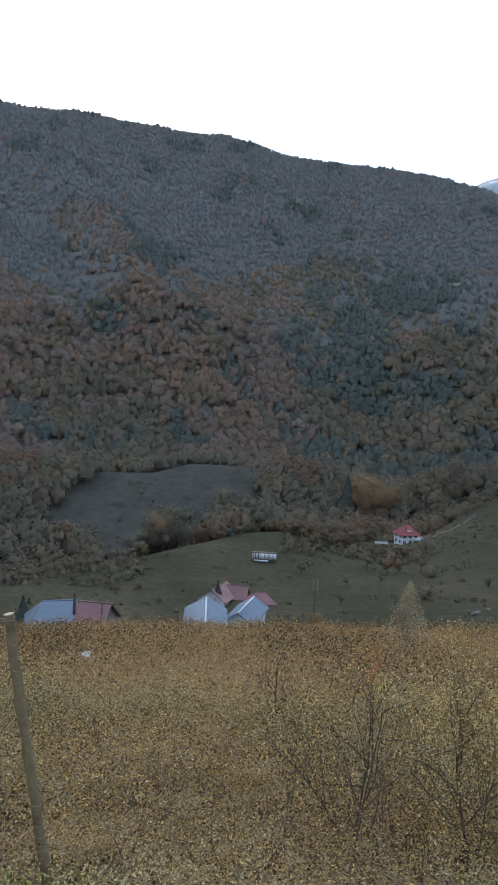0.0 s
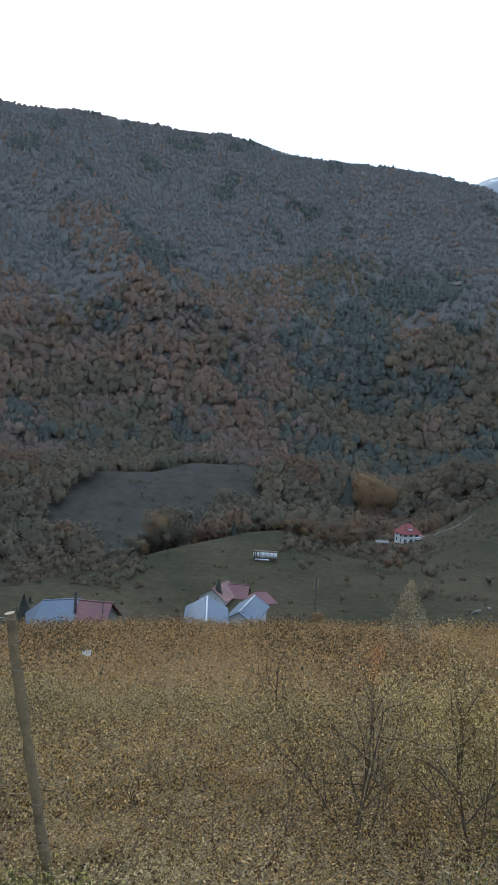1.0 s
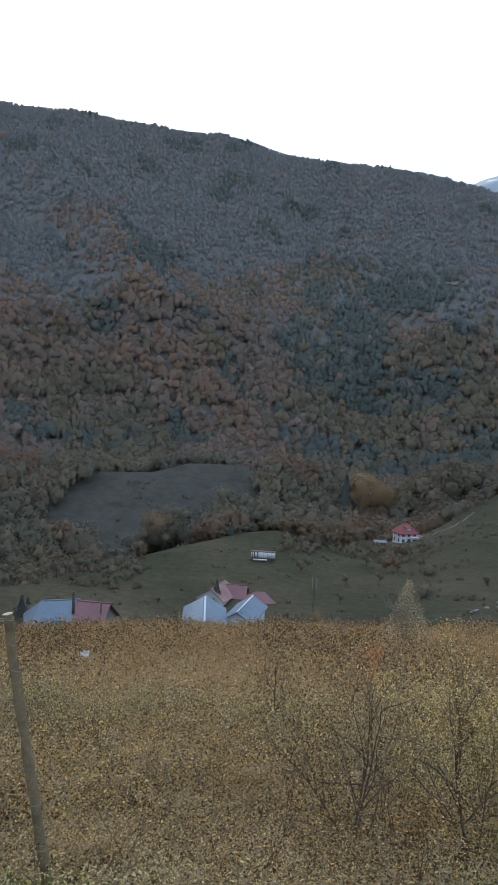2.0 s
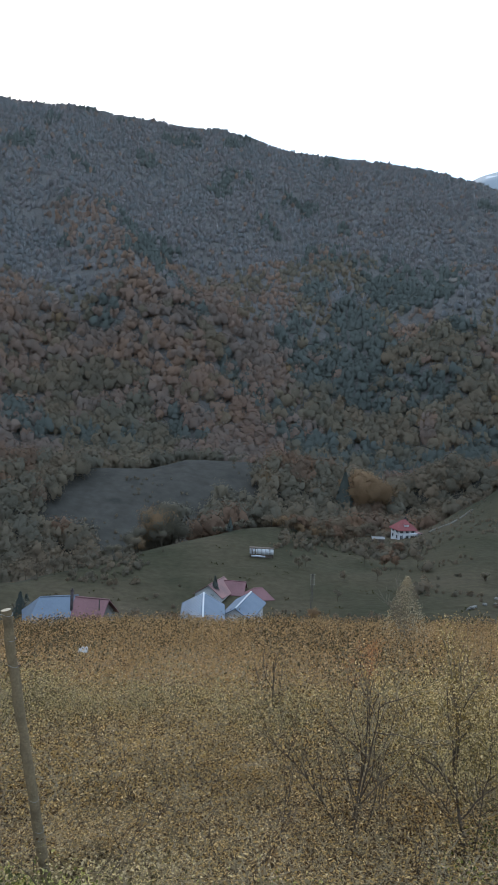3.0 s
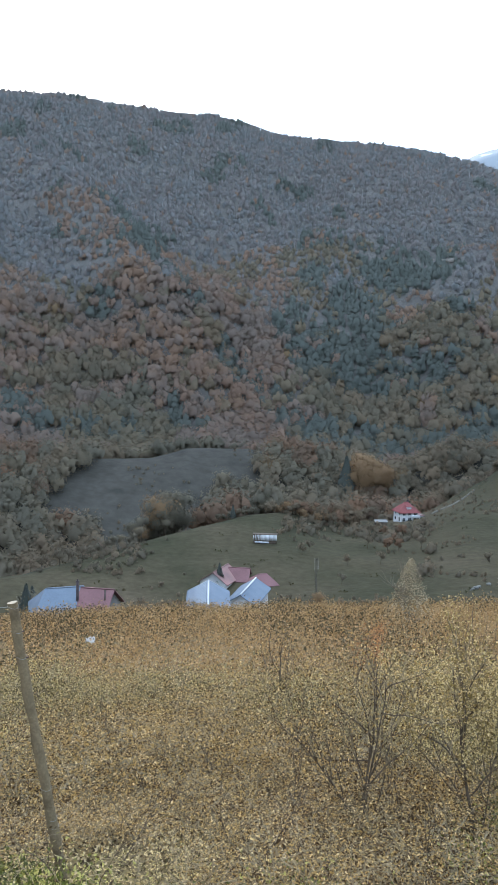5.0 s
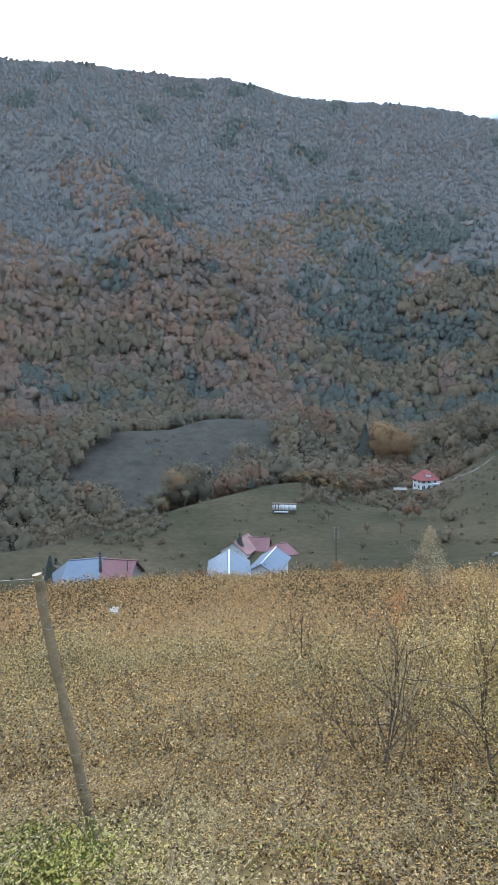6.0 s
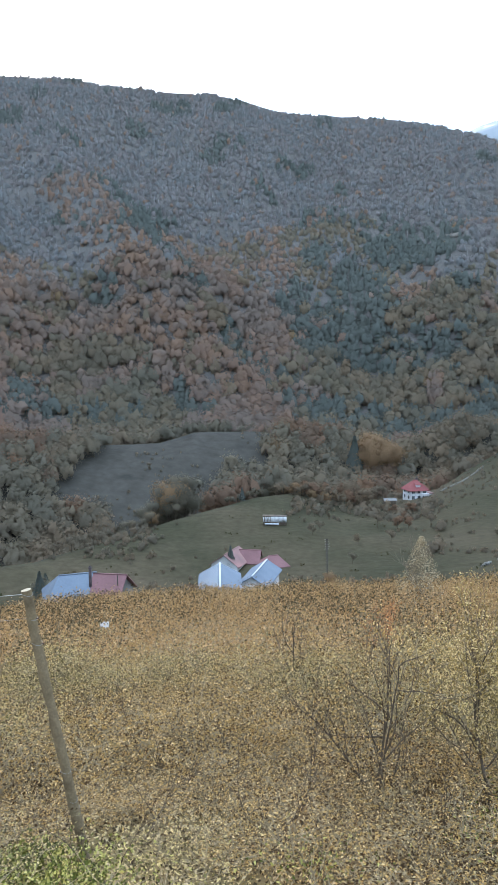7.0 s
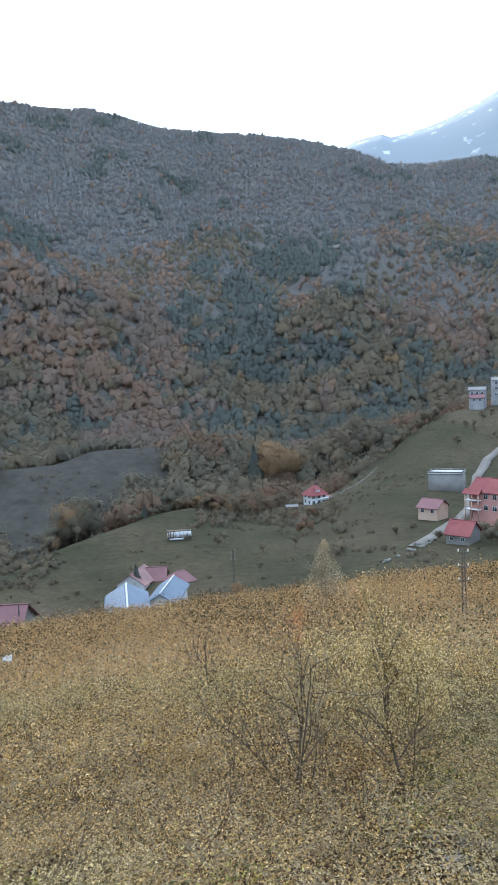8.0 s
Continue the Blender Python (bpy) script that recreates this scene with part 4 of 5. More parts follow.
# ---- trees and shrubs of the valley ----
def tree_model(name, kind, mat, seed, height, spread, pieces=420, label="", category="tree", fine=1.0):
    """A tapered trunk with limbs and a lumpy crown of many clumps. Stands at the origin; returns the Empty."""
    rng = np.random.default_rng(seed)
    ob = new(name)
    if kind == "fir":
        tv, tf = tube([(0, 0, -0.6), (0.05, 0, height * 0.5), (0, 0, height)], [height * 0.02, height * 0.012, 0.02], 6)
        part("trunk", np_mesh("trunk", tv, tf, (M_BARK,)), ob)
        s = rng.random(pieces) ** 0.75
        a = rng.random(pieces) * 2 * math.pi
        rad = spread * (1 - s) * (0.55 + 0.5 * rng.random(pieces)) + 0.05
        c = np.stack([np.cos(a) * rad, np.sin(a) * rad, height * (0.08 + 0.92 * s)], -1)
        out = unit(np.stack([np.cos(a), np.sin(a), 0 * a + 0.75], -1))
        soft_n = np.repeat(out, 4, 0)
        v, f = cards(c, out + rng.normal(size=out.shape) * 0.3, height * (0.08 + 0.07 * rng.random(pieces)) * (1.15 - 0.6 * s), np.full(pieces, height * 0.05), rng, 0.15)
    else:
        top = height * 0.62
        wob = rng.normal(size=(4, 2)) * 0.03 * height
        tv, tf = tube([(0, 0, -0.6)] + [(wob[i, 0] * i / 3, wob[i, 1] * i / 3, top * (i + 1) / 4) for i in range(4)], height * np.array([0.022, 0.018, 0.014, 0.010, 0.006]), 6)
        part("trunk", np_mesh("trunk", tv, tf, (M_BARK,)), ob)
        lobes = []
        for i in range(9):
            a, e = rng.random() * 6.28, rng.random()
            rr = spread * (0.30 + 0.38 * rng.random())
            c = np.array([math.cos(a) * rr, math.sin(a) * rr, height * (0.36 + 0.46 * e)])
            lobes.append((c, spread * (0.34 + 0.22 * rng.random())))
            p0 = np.array([0, 0, top * (0.35 + 0.5 * e)])
            tv, tf = tube([p0, p0 * 0.5 + c * 0.5 + [0, 0, 0.1], c], height * np.array([0.010, 0.007, 0.003]), 4)
            part("limb", np_mesh("limb", tv, tf, (M_BARK,)), ob)
        lobes.append((np.array([0, 0, height * 0.82]), spread * 0.42))
        per = pieces // len(lobes)
        cs, ns = [], []
        for c, lr in lobes:
            d = rng.normal(size=(per, 3))
            d /= np.linalg.norm(d, axis=1)[:, None]
            cs.append(c + d * lr * (0.55 + 0.5 * rng.random((per, 1))) * [1, 1, height / spread * 0.42])
            ns.append(d + rng.normal(size=(per, 3)) * 0.5)
        m = per * len(lobes)
        long, wide, heart = (1.7 * fine, 0.3 * fine, 0.3) if kind == "bare" else (fine, fine, 0.45)
        v, f = cards(np.concatenate(cs), np.concatenate(ns) + unit(np.concatenate(cs) - [0, 0, height * 0.4]), long * spread * (0.10 + 0.12 * rng.random(m)), wide * spread * (0.06 + 0.05 * rng.random(m)), rng, 0.15)
        cv, cf = clumps(np.array([c for c, lr in lobes]), np.array([lr * heart for c, lr in lobes]), rng, 0.25)
        v, f = joined([(v, f), (cv, cf)])
        soft_n = unit((v - [0, 0, height * 0.4]) / [spread, spread, height * 0.5])
    part("crown", soft(with_tint(np_mesh("crown", v, f, (mat,), smooth=True), np.full(len(v), rng.random())), soft_n), ob)
    return tagged(ob, label, category)


MODELS = {
    "gold": ("golden", M_V_GOLD, 6.2, 3.4, "golden-brown autumn broadleaf tree on the valley slope"),
    "rust": ("russet", M_V_RUST, 7.0, 3.4, "russet autumn broadleaf tree on the valley slope"),
    "bare": ("bare", M_V_BARE, 7.0, 3.2, "nearly leafless grey-brown tree on the valley slope"),
    "olive": ("olive", M_F_OLIVE, 6.5, 3.3, "olive-green broadleaf tree on the valley slope"),
    "fir": ("fir", M_F_FIR, 9.0, 2.4, "dark green fir on the valley slope"),
}
BUILT = {}


def plant(kind, az, r, height, turn=0.0):
    x, y = polar(az, r)
    m = pose(x, y, float(ground_at(x, y)), 0, 0, turn)
    key = (kind, int(turn) % 2, height > 9)
    k = height / MODELS[kind][2]
    if key not in BUILT:
        _, mat, h, w, label = MODELS[kind]
        BUILT[key] = tree_model("fir_tree" if kind == "fir" else "tree", kind, mat, 40 + len(BUILT) * 7, h, w, 2400 if height > 9 else 800, label, fine=0.55 if height > 9 else 1.0)
        ob = BUILT[key]
        ob.matrix_basis = m
    else:
        ob = copy_thing(BUILT[key], m)
    ob.scale = (k, k, k)
    tagged(ob, group="firs of the valley" if kind == "fir" else "trees of the valley")
    return ob


def plant_groups():
    rng = np.random.default_rng(5)
    # (kind, bearing from, to, distance from, to, how many, height from, to)
    groups = [("gold", 9.2, 11.0, 386, 402, 9, 19, 25), ("rust", 9.3, 11.3, 378, 390, 7, 11, 15), ("fir", 8.3, 8.5, 382, 386, 1, 24, 25), ("fir", 8.7, 8.9, 392, 396, 1, 15, 16),
              ("bare", 14.4, 18.4, 385, 425, 26, 10, 14), ("olive", 15.2, 17.8, 380, 410, 8, 9, 13), ("bare", 18.5, 21.5, 360, 410, 8, 7, 10),
              ("olive", -7.5, -5.2, 224, 236, 6, 13, 16.5), ("gold", -6.9, -6.3, 228, 232, 1, 15, 16), ("olive", -9.2, -6.4, 218, 232, 6, 7, 10), ("gold", -8.5, -8.3, 210, 212, 1, 5, 5.5),
              ("olive", -13, -8.5, 196, 212, 7, 3, 5), ("bare", -18, -12, 182, 200, 8, 3, 5),
              ("gold", 2.6, 7.6, 236, 250, 16, 3.0, 4.6), ("bare", 1.4, 5.6, 232, 250, 9, 4.0, 6), ("rust", 3.5, 9.2, 240, 262, 10, 4, 6.5), ("bare", 4.0, 11.0, 236, 270, 16, 5, 8), ("olive", -2.6, 1.0, 226, 236, 6, 2.5, 4),
              ("fir", -1.0, -0.8, 226, 228, 1, 4.5, 5), ("fir", -17.9, -17.6, 106, 108, 1, 6.6, 7), ("fir", -17.5, -17.3, 109, 111, 1, 6.2, 6.6), ("olive", -18.0, -17.4, 107, 109, 2, 5.2, 5.8), ("fir", -2.0, -1.8, 164, 165, 1, 5.5, 6),
              ("bare", 3.5, 9.5, 165, 225, 3, 3.0, 4.6), ("bare", 8.0, 15.0, 160, 230, 4, 3.0, 5), ("rust", 11.6, 13.4, 195, 235, 7, 2.8, 4.2), 
              ("gold", 6.4, 6.9, 142, 146, 1, 4, 4.6), ("olive", 20, 23.6, 165, 184, 3, 2.0, 3.0), ("bare", 19.5, 23.5, 330, 372, 12, 6, 9), ("olive", 20, 24, 350, 380, 6, 7, 10),
              ("olive", 26.4, 29, 164, 178, 8, 3.2, 4.6), ("bare", -9.5, -4.6, 100, 128, 6, 2.5, 4), ("rust", -6.2, -4.8, 132, 142, 3, 3, 4.2), ("bare", 24.5, 29, 300, 365, 10, 3, 6)]
    for kind, a0, a1, r0, r1, n, h0, h1 in groups:
        for i in range(n):
            plant(kind, a0 + (a1 - a0) * (i + rng.random()) / n, r0 + (r1 - r0) * rng.random(), h0 + (h1 - h0) * rng.random(), float(rng.integers(0, 360)))


plant_groups()


def meadow_scrub():
    """Low rough growth on the meadows."""
    rng = np.random.default_rng(31)
    n = 350
    az = -22 + 52 * rng.random(n)
    r = 62 + rng.random(n) * (spur_r(az) + 6 - 62)
    x, y = np.sin(np.radians(az)) * r, np.cos(np.radians(az)) * r
    d = fbm(x, y, 22, 6.0, 3)
    keep = (d > 0.05 - 0.3 * (az > 3)) & (rng.random(n) < 0.8)
    x, y = x[keep], y[keep]
    m = len(x)
    k = 5
    c = np.repeat(np.column_stack([x, y, ground_at(x, y)]), k, 0) + rng.normal(size=(m * k, 3)) * [0.7, 0.7, 0.08] + [0, 0, 0.18]
    v, f = cards(c, rng.normal(size=(m * k, 3)) * 0.5 + [0, -0.5, 1.0], 0.5 + 0.5 * rng.random(m * k), 0.4, rng, 0.1)
    tagged(new("meadow_scrub", with_tint(np_mesh("meadow_scrub", v, f, (M_TUFT,)), np.repeat(rng.random(m), k * 4))), "low rough scrub on the valley meadows", "scrub", kind="stuff")


meadow_scrub()


def thickets():
    """Leafless brown thickets on the village slope and thin growth on the fallow hill."""
    rng = np.random.default_rng(33)
    soup = []
    for a0, a1, r0, r1, n, h0, h1, bias in ((3.0, 15.5, 158, 245, 620, 1.4, 4.0, 0.05), (3.0, 15.5, 140, 245, 500, 0.6, 1.6, -0.1), (14.0, 23.5, 150, 330, 700, 0.5, 1.5, 0.0), (10.6, 13.4, 281, 350, 170, 2.0, 5.0, -1.0), (-12.0, 3.0, 95, 215, 120, 0.6, 1.5, 0.2), (-14.0, 4.0, 285, 445, 700, 0.7, 2.2, 0.1), (-18.0, -8.0, 170, 205, 160, 1.0, 2.6, 0.0)):
        az, r = a0 + (a1 - a0) * rng.random(n), r0 + (r1 - r0) * rng.random(n)
        p = np.stack([np.sin(np.radians(az)) * r, np.cos(np.radians(az)) * r], -1)
        d = fbm(p[:, 0], p[:, 1], 34, 12.0, 3)
        p = p[(d > bias) & (r < np.where(r0 > 280, 500, spur_r(az) + 10))]
        h = h0 + (h1 - h0) * rng.random(len(p)) ** 1.6
        soup.append(crowns(p, h, h * 0.62, "round", 3, 26, 0.3 * (h0 + h1) / 2, rng, 0.7, 1.6, 0.3))
    tagged(new("brown_thicket", soup_mesh("brown_thicket", soup, M_V_BARE)), "leafless brown thickets scattered over the slopes", "thicket", kind="stuff")


thickets()


# ---- utility poles ----
def utility_pole(az, r, h, label, arms=3):
    x, y = polar(az, r)
    ob = new("utility_pole")
    ob.matrix_basis = pose(x, y, float(ground_at(x, y)), 0, 0, -az + 12)
    for sx in (-0.1, 0.1):
        tv, tf = tube([(sx * 0.85, 0, -0.5), (sx * 0.4, 0, h)], [0.032, 0.026], 6)
        part("leg", np_mesh("leg", tv, tf, (M_STEEL,)), ob)
    for i in range(9):
        z = 0.5 + i * (h - 1.0) / 9
        tv, tf = tube([(-0.065, 0, z), (0.065, 0, z + 0.2)], [0.012, 0.012], 4)
        part("brace", np_mesh("brace", tv, tf, (M_STEEL,)), ob)
    for i in range(arms):
        z = h - 0.16 - i * 0.55
        arm = part("crossarm", box_mesh("crossarm", M_STEEL, (-0.2, 0.2, -0.03, 0.03, z - 0.025, z + 0.025)), ob)
        for sx in (-0.18, 0.18):
            tv, tf = tube([(sx, 0, z + 0.03), (sx, 0, z + 0.06), (sx, 0, z + 0.11), (sx, 0, z + 0.14)], [0.015, 0.028, 0.025, 0.012], 8)
            part("insulator", np_mesh("insulator", tv, tf, (M_PORCELAIN,)), arm, "pale porcelain insulator")
    return tagged(ob, label, "utility pole", "utility poles")


utility_pole(25.2, 27, float(EYE + 27 * math.tan(radians(-14.1)) - ground_at(*polar(25.2, 27))), "lattice steel utility pole with three crossarms in the scrub")
utility_pole(6.2, 150, 10.0, "lattice steel utility pole with pale insulators on the meadow", 5).scale = (2.4, 2.4, 1.0)


def pylon(az, r, h):
    x, y = polar(az, r)
    ob = new("pylon")
    ob.matrix_basis = pose(x, y, float(ground_at(x, y)), 0, 0, -az)
    for sx, sy in ((-1, -1), (1, -1), (1, 1), (-1, 1)):
        tv, tf = tube([(sx * h * 0.1, sy * h * 0.1, -2), (sx * h * 0.02, sy * h * 0.02, h)], [0.35, 0.25], 4)
        part("leg", np_mesh("leg", tv, tf, (M_STEEL,)), ob)
    for i in range(3):
        z = h * (0.66 + 0.14 * i)
        part("crossarm", box_mesh("crossarm", M_STEEL, (-h * 0.16, h * 0.16, -0.3, 0.3, z - 0.3, z + 0.3)), ob)
    return tagged(ob, "tall lattice steel pylon on the far ridge", "pylon", "pylons")


pylon(20.4, 1330, 34)
pylon(22.6, 1400, 30)


# ---- fence at the terrace ----
def build_fence():
    x, y = polar(-14.9, meet(-14.9, -36.2))
    zb = float(ground_at(x, y))
    bx, by = x, y
    # the top leans over to the side
    rt = math.hypot(x, y) + 0.1
    tx, ty, tz = rt * math.sin(radians(-18.85)), rt * math.cos(radians(-18.85)), EYE + rt * math.tan(radians(-17.05))
    rng = np.random.default_rng(3)
    n, sides = 22, 14
    pts = [(bx + (tx - bx) * u, by + (ty - by) * u, zb + (tz - zb) * u) for u in np.linspace(-0.12, 1, n)]
    pts = [(px + rng.normal() * 0.003 + 0.006 * math.sin(i * 0.33), py + rng.normal() * 0.003, pz) for i, (px, py, pz) in enumerate(pts)]
    tv, tf = tube(pts, 0.043 - 0.003 * np.linspace(0, 1, n) + 0.0022 * np.sin(np.arange(n) * 1.3) + 0.0015 * rng.normal(size=n), sides)
    tv = tv + rng.normal(size=tv.shape) * 0.0012
    ob = new("fence_post")
    part("shaft", np_mesh("shaft", tv, tf, (M_POST,), smooth=True), ob)
    ring = tv[-sides:]
    mid = ring.mean(0) + [0, 0, 0.012]
    cv = np.concatenate([ring + [0, 0, 0.0015], [mid]])
    part("sawn_top", poly_mesh("sawn_top", cv, [(i, (i + 1) % sides, sides) for i in range(sides)], M_CUT), ob, "pale sawn wooden end")
    up = np.array([tx - bx, ty - by, tz - zb])
    for u in (0.985, 0.90, 0.81, 0.34, 0.23, 0.20, 0.15):
        c = np.array([bx, by, zb]) + (np.array([tx, ty, tz]) - [bx, by, zb]) * u
        a = np.linspace(0, 2 * math.pi, 15)
        bend = 0.006 * math.sin((u + 0.12) / 1.12 * 21 * 0.33)
        loop = np.stack([c[0] + bend + 0.0435 * np.cos(a), c[1] + 0.0435 * np.sin(a), c[2] + 0.008 * np.sin(a * 2)], -1)
        v, f = tube(loop, np.full(15, 0.0014), 4)
        part("wire_tie", np_mesh("wire_tie", v, f, (M_WIRE,)), ob, "twisted galvanised wire tie")
    for u in (0.90, 0.81):
        c = np.array([bx, by, zb]) + up * u + [0.039, -0.012, 0]
        v, f = tube([c, c + [0.02, -0.004, 0.004], c + [0.021, -0.004, 0.018]], [0.0045, 0.005, 0.0035], 6)
        part("staple", np_mesh("staple", v, f, (M_SOOT,)), ob, "dark rusty staple")
    tagged(ob, "leaning weathered round wooden fence post with wire ties", "fence post")
    # wires run off to a post out of sight
    for u, dz in ((0.985, 0.06), (0.90, 0.03)):
        c = np.array([bx, by, zb]) + (np.array([tx, ty, tz]) - [bx, by, zb]) * u
        e = np.array([c[0] - 3.2, c[1] - 0.5, c[2] + dz - 0.05])
        s = np.linspace(0, 1, 12)[:, None]
        p = c + (e - c) * s + np.array([0, 0, -1]) * (s * (1 - s) * 0.12)
        v, f = tube(p, np.full(12, 0.0011 if u < 0.95 else 0.0022), 5)
        tagged(new("fence_wire", np_mesh("fence_wire", v, f, (M_WIRE,))), "thin galvanised fence wire tied to the post", "fence wire", "fence wires")
    return ob


build_fence()


# ---- saplings ----
def grow(rng, p, d, length, radius, level, out, tips, spread=0.7, up=0.35, kids=4, wob=0.12, limb=0):
    n = 7
    pts = [np.array(p, float)]
    d = np.array(d, float)
    for i in range(n):
        d = d + rng.normal(size=3) * wob + [0, 0, up * 0.12]
        d /= np.linalg.norm(d)
        pts.append(pts[-1] + d * length / n)
    out.append((level, limb, tube(pts, radius * np.linspace(1, 0.35, n + 1), 6 if level == 0 else 4 if level < 2 else 3)))
    if level >= 2:
        for q in pts[2:]:
            tips.append((q, d))
    if level < 2:
        for j in range(kids + (1 if level == 0 else 0)):
            u = 0.25 + 0.72 * (j + rng.random() * 0.8) / (kids + 0.8)
            k = min(int(u * n), n - 1)
            q = pts[k] + (pts[k + 1] - pts[k]) * (u * n - k)
            nd = d * 0.55 + rng.normal(size=3) * spread + [0, 0, up]
            nd /= np.linalg.norm(nd)
            grow(rng, q, nd, length * (0.62 - 0.22 * u) * (0.8 + 0.4 * rng.random()), radius * 0.62 * (1.15 - 0.5 * u), level + 1, out, tips, spread, up, kids, wob, j if level == 0 else limb)


def sapling(name, label, az, foot, top, stems, leaf_mat, leaves, leaf, seed, spread=0.6, up=0.35, kids=4, top_only=0.0, category="sapling", bark=M_BARK, twig=M_TWIG_DARK, cone=0.0):
    """foot, top: how many degrees below eye level the base and the tip stand. stems: (lean to the side, lean ahead, length, radius)."""
    rng = np.random.default_rng(seed)
    r = meet(az, foot)
    x, y = polar(az, r)
    z = float(ground_at(x, y))
    tall = EYE + r * math.tan(radians(top)) - z
    ob = new(name)
    ob.matrix_basis = pose(x, y, z, 0, 0, -az)
    tips, made = [], []
    for sx, sy, length, rad in stems:
        out = []
        grow(rng, (sx * 0.12, sy * 0.1, -0.05), (sx, sy, 1.0), length, rad, 0, out, tips, spread, up, kids)
        made.append(out)
    k = tall / max(g[0][:, 2].max() for out in made for l, j, g in out)

    def geo(out, test):
        v, f = joined([g for l, j, g in out if test(l, j)])
        return v * k, f

    for out in made:
        part("trunk", np_mesh("trunk", *geo(out, lambda l, j: l == 0), (bark,), smooth=True), ob)
        for q in sorted({j for l, j, g in out if l == 1}):
            limb = part("limb", np_mesh("limb", *geo(out, lambda l, j: l == 1 and j == q), (bark,)), ob)
            for l, j, (v, f) in out:
                if l >= 2 and j == q:
                    part("twig", np_mesh("twig", v * k, f, (twig,)), limb)
    if leaves:
        q = np.array([t[0] for t in tips]) * k
        if top_only:
            q = q[q[:, 2] > top_only * tall]
        c = q[rng.integers(0, len(q), leaves)] + rng.normal(size=(leaves, 3)) * leaf * 1.4
        if cone:
            # leaves on drooping side branches that shorten towards the tip
            u, a = rng.random(leaves) ** 1.25, rng.random(leaves) * 2 * math.pi
            a = np.round(a * 2.2 + np.floor(u * 16) * 0.7) / 2.2 + rng.normal(size=leaves) * 0.12
            rad = cone * tall * (1.02 - u) ** 0.85 * rng.random(leaves) ** 0.6
            c = np.stack([np.cos(a) * rad, np.sin(a) * rad, tall * u + 0.1 * rad], -1) + rng.normal(size=(leaves, 3)) * leaf * 0.8
        v, f = cards(c, rng.normal(size=(leaves, 3)) + [0, 0, 0.4], leaf * (0.6 + 0.7 * rng.random(leaves)), leaf * 0.6, rng)
        part("foliage", np_mesh("foliage", v, f, (leaf_mat,)), ob)
    return tagged(ob, label, category)


sapling("shrub", "spreading nearly leafless grey shrub with many stems", 10.7, -33.2, -18.9, [(-0.06, 0.1, 2.2, 0.024), (0.08, 0.0, 2.3, 0.019), (-0.32, 0.1, 2.0, 0.015), (0.24, 0.1, 2.0, 0.012), (-0.6, -0.1, 1.7, 0.008), (0.02, 0.2, 2.0, 0.008)], M_LEAF_DRY, 2600, 0.028, 21, 0.5, 0.3, 7, category="shrub", twig=M_TWIG)
sapling("sapling", "young tree thick with small yellowing leaves on upright shoots", 20.1, -32.2, -16.6, [(0.0, 0.05, 2.4, 0.031), (-0.26, 0.1, 2.2, 0.014), (0.30, 0.0, 2.0, 0.012)], M_LEAF_YELLOW, 7500, 0.031, 22, 0.5, 0.5, 9, twig=M_TWIG)
sapling("sapling", "pale conical young tree thick with dry twigs", 13.95, -19.6, -13.4, [(0.0, 0.0, 3.0, 0.045), (0.05, 0.1, 1.7, 0.025), (-0.05, 0.1, 1.6, 0.025)], M_LEAF_PALE, 6000, 0.06, 23, 0.3, 0.35, 8, bark=M_BARK_PALE, twig=M_BARK_PALE, cone=0.42)
sapling("sapling", "thin pale stem leaning against a young tree", 17.0, -36.4, -29.9, [(0.30, 0.0, 1.1, 0.011)], M_LEAF_DRY, 30, 0.03, 31, 0.2, 0.3, 1, bark=M_TWIG, twig=M_TWIG)
sapling("sapling", "slim dark bare sapling leaning out of the scrub", 3.7, -27.0, -18.7, [(-0.2, 0.0, 2.3, 0.026), (-0.05, 0.1, 1.9, 0.014)], M_LEAF_DRY, 160, 0.04, 24, 0.25, 0.55, 3)
sapling("sapling", "thin russet-leaved sapling above the shrub", 10.0, -25.5, -17.9, [(0.02, 0.0, 2.5, 0.024), (0.16, 0.1, 2.2, 0.016)], M_LEAF_RED, 1000, 0.036, 25, 0.45, 0.45, 4, top_only=0.5)
sapling("sapling", "tall cluster of bare upright shoots in the scrub", 18.4, -26.0, -15.3, [(0.0, 0.0, 2.9, 0.018), (0.06, 0.0, 2.8, 0.014), (-0.06, 0.0, 2.7, 0.014), (0.12, 0.1, 2.6, 0.012)], M_LEAF_YELLOW, 500, 0.034, 26, 0.22, 0.8, 3)
sapling("sapling", "pair of thin bare stems rising from the brambles", -7.0, -33.5, -27.0, [(-0.14, 0.0, 1.15, 0.010), (0.10, 0.0, 1.25, 0.010)], M_LEAF_DRY, 120, 0.03, 28, 0.3, 0.4, 3)
sapling("sapling", "thin bare arching stems among the brambles", 1.2, -36.0, -29.0, [(0.7, 0.0, 1.4, 0.008), (0.5, 0.2, 1.2, 0.008), (-0.5, 0.0, 1.2, 0.008)], M_LEAF_DRY, 120, 0.03, 29, 0.4, 0.2, 3)
sapling("sapling", "thin bare arching stems at the foot of the post", -13.2, -37.5, -31.0, [(0.9, 0.0, 1.2, 0.008), (0.4, -0.1, 0.9, 0.007), (-0.6, 0.0, 1.0, 0.007)], M_LEAF_DRY, 60, 0.03, 30, 0.4, 0.2, 3)
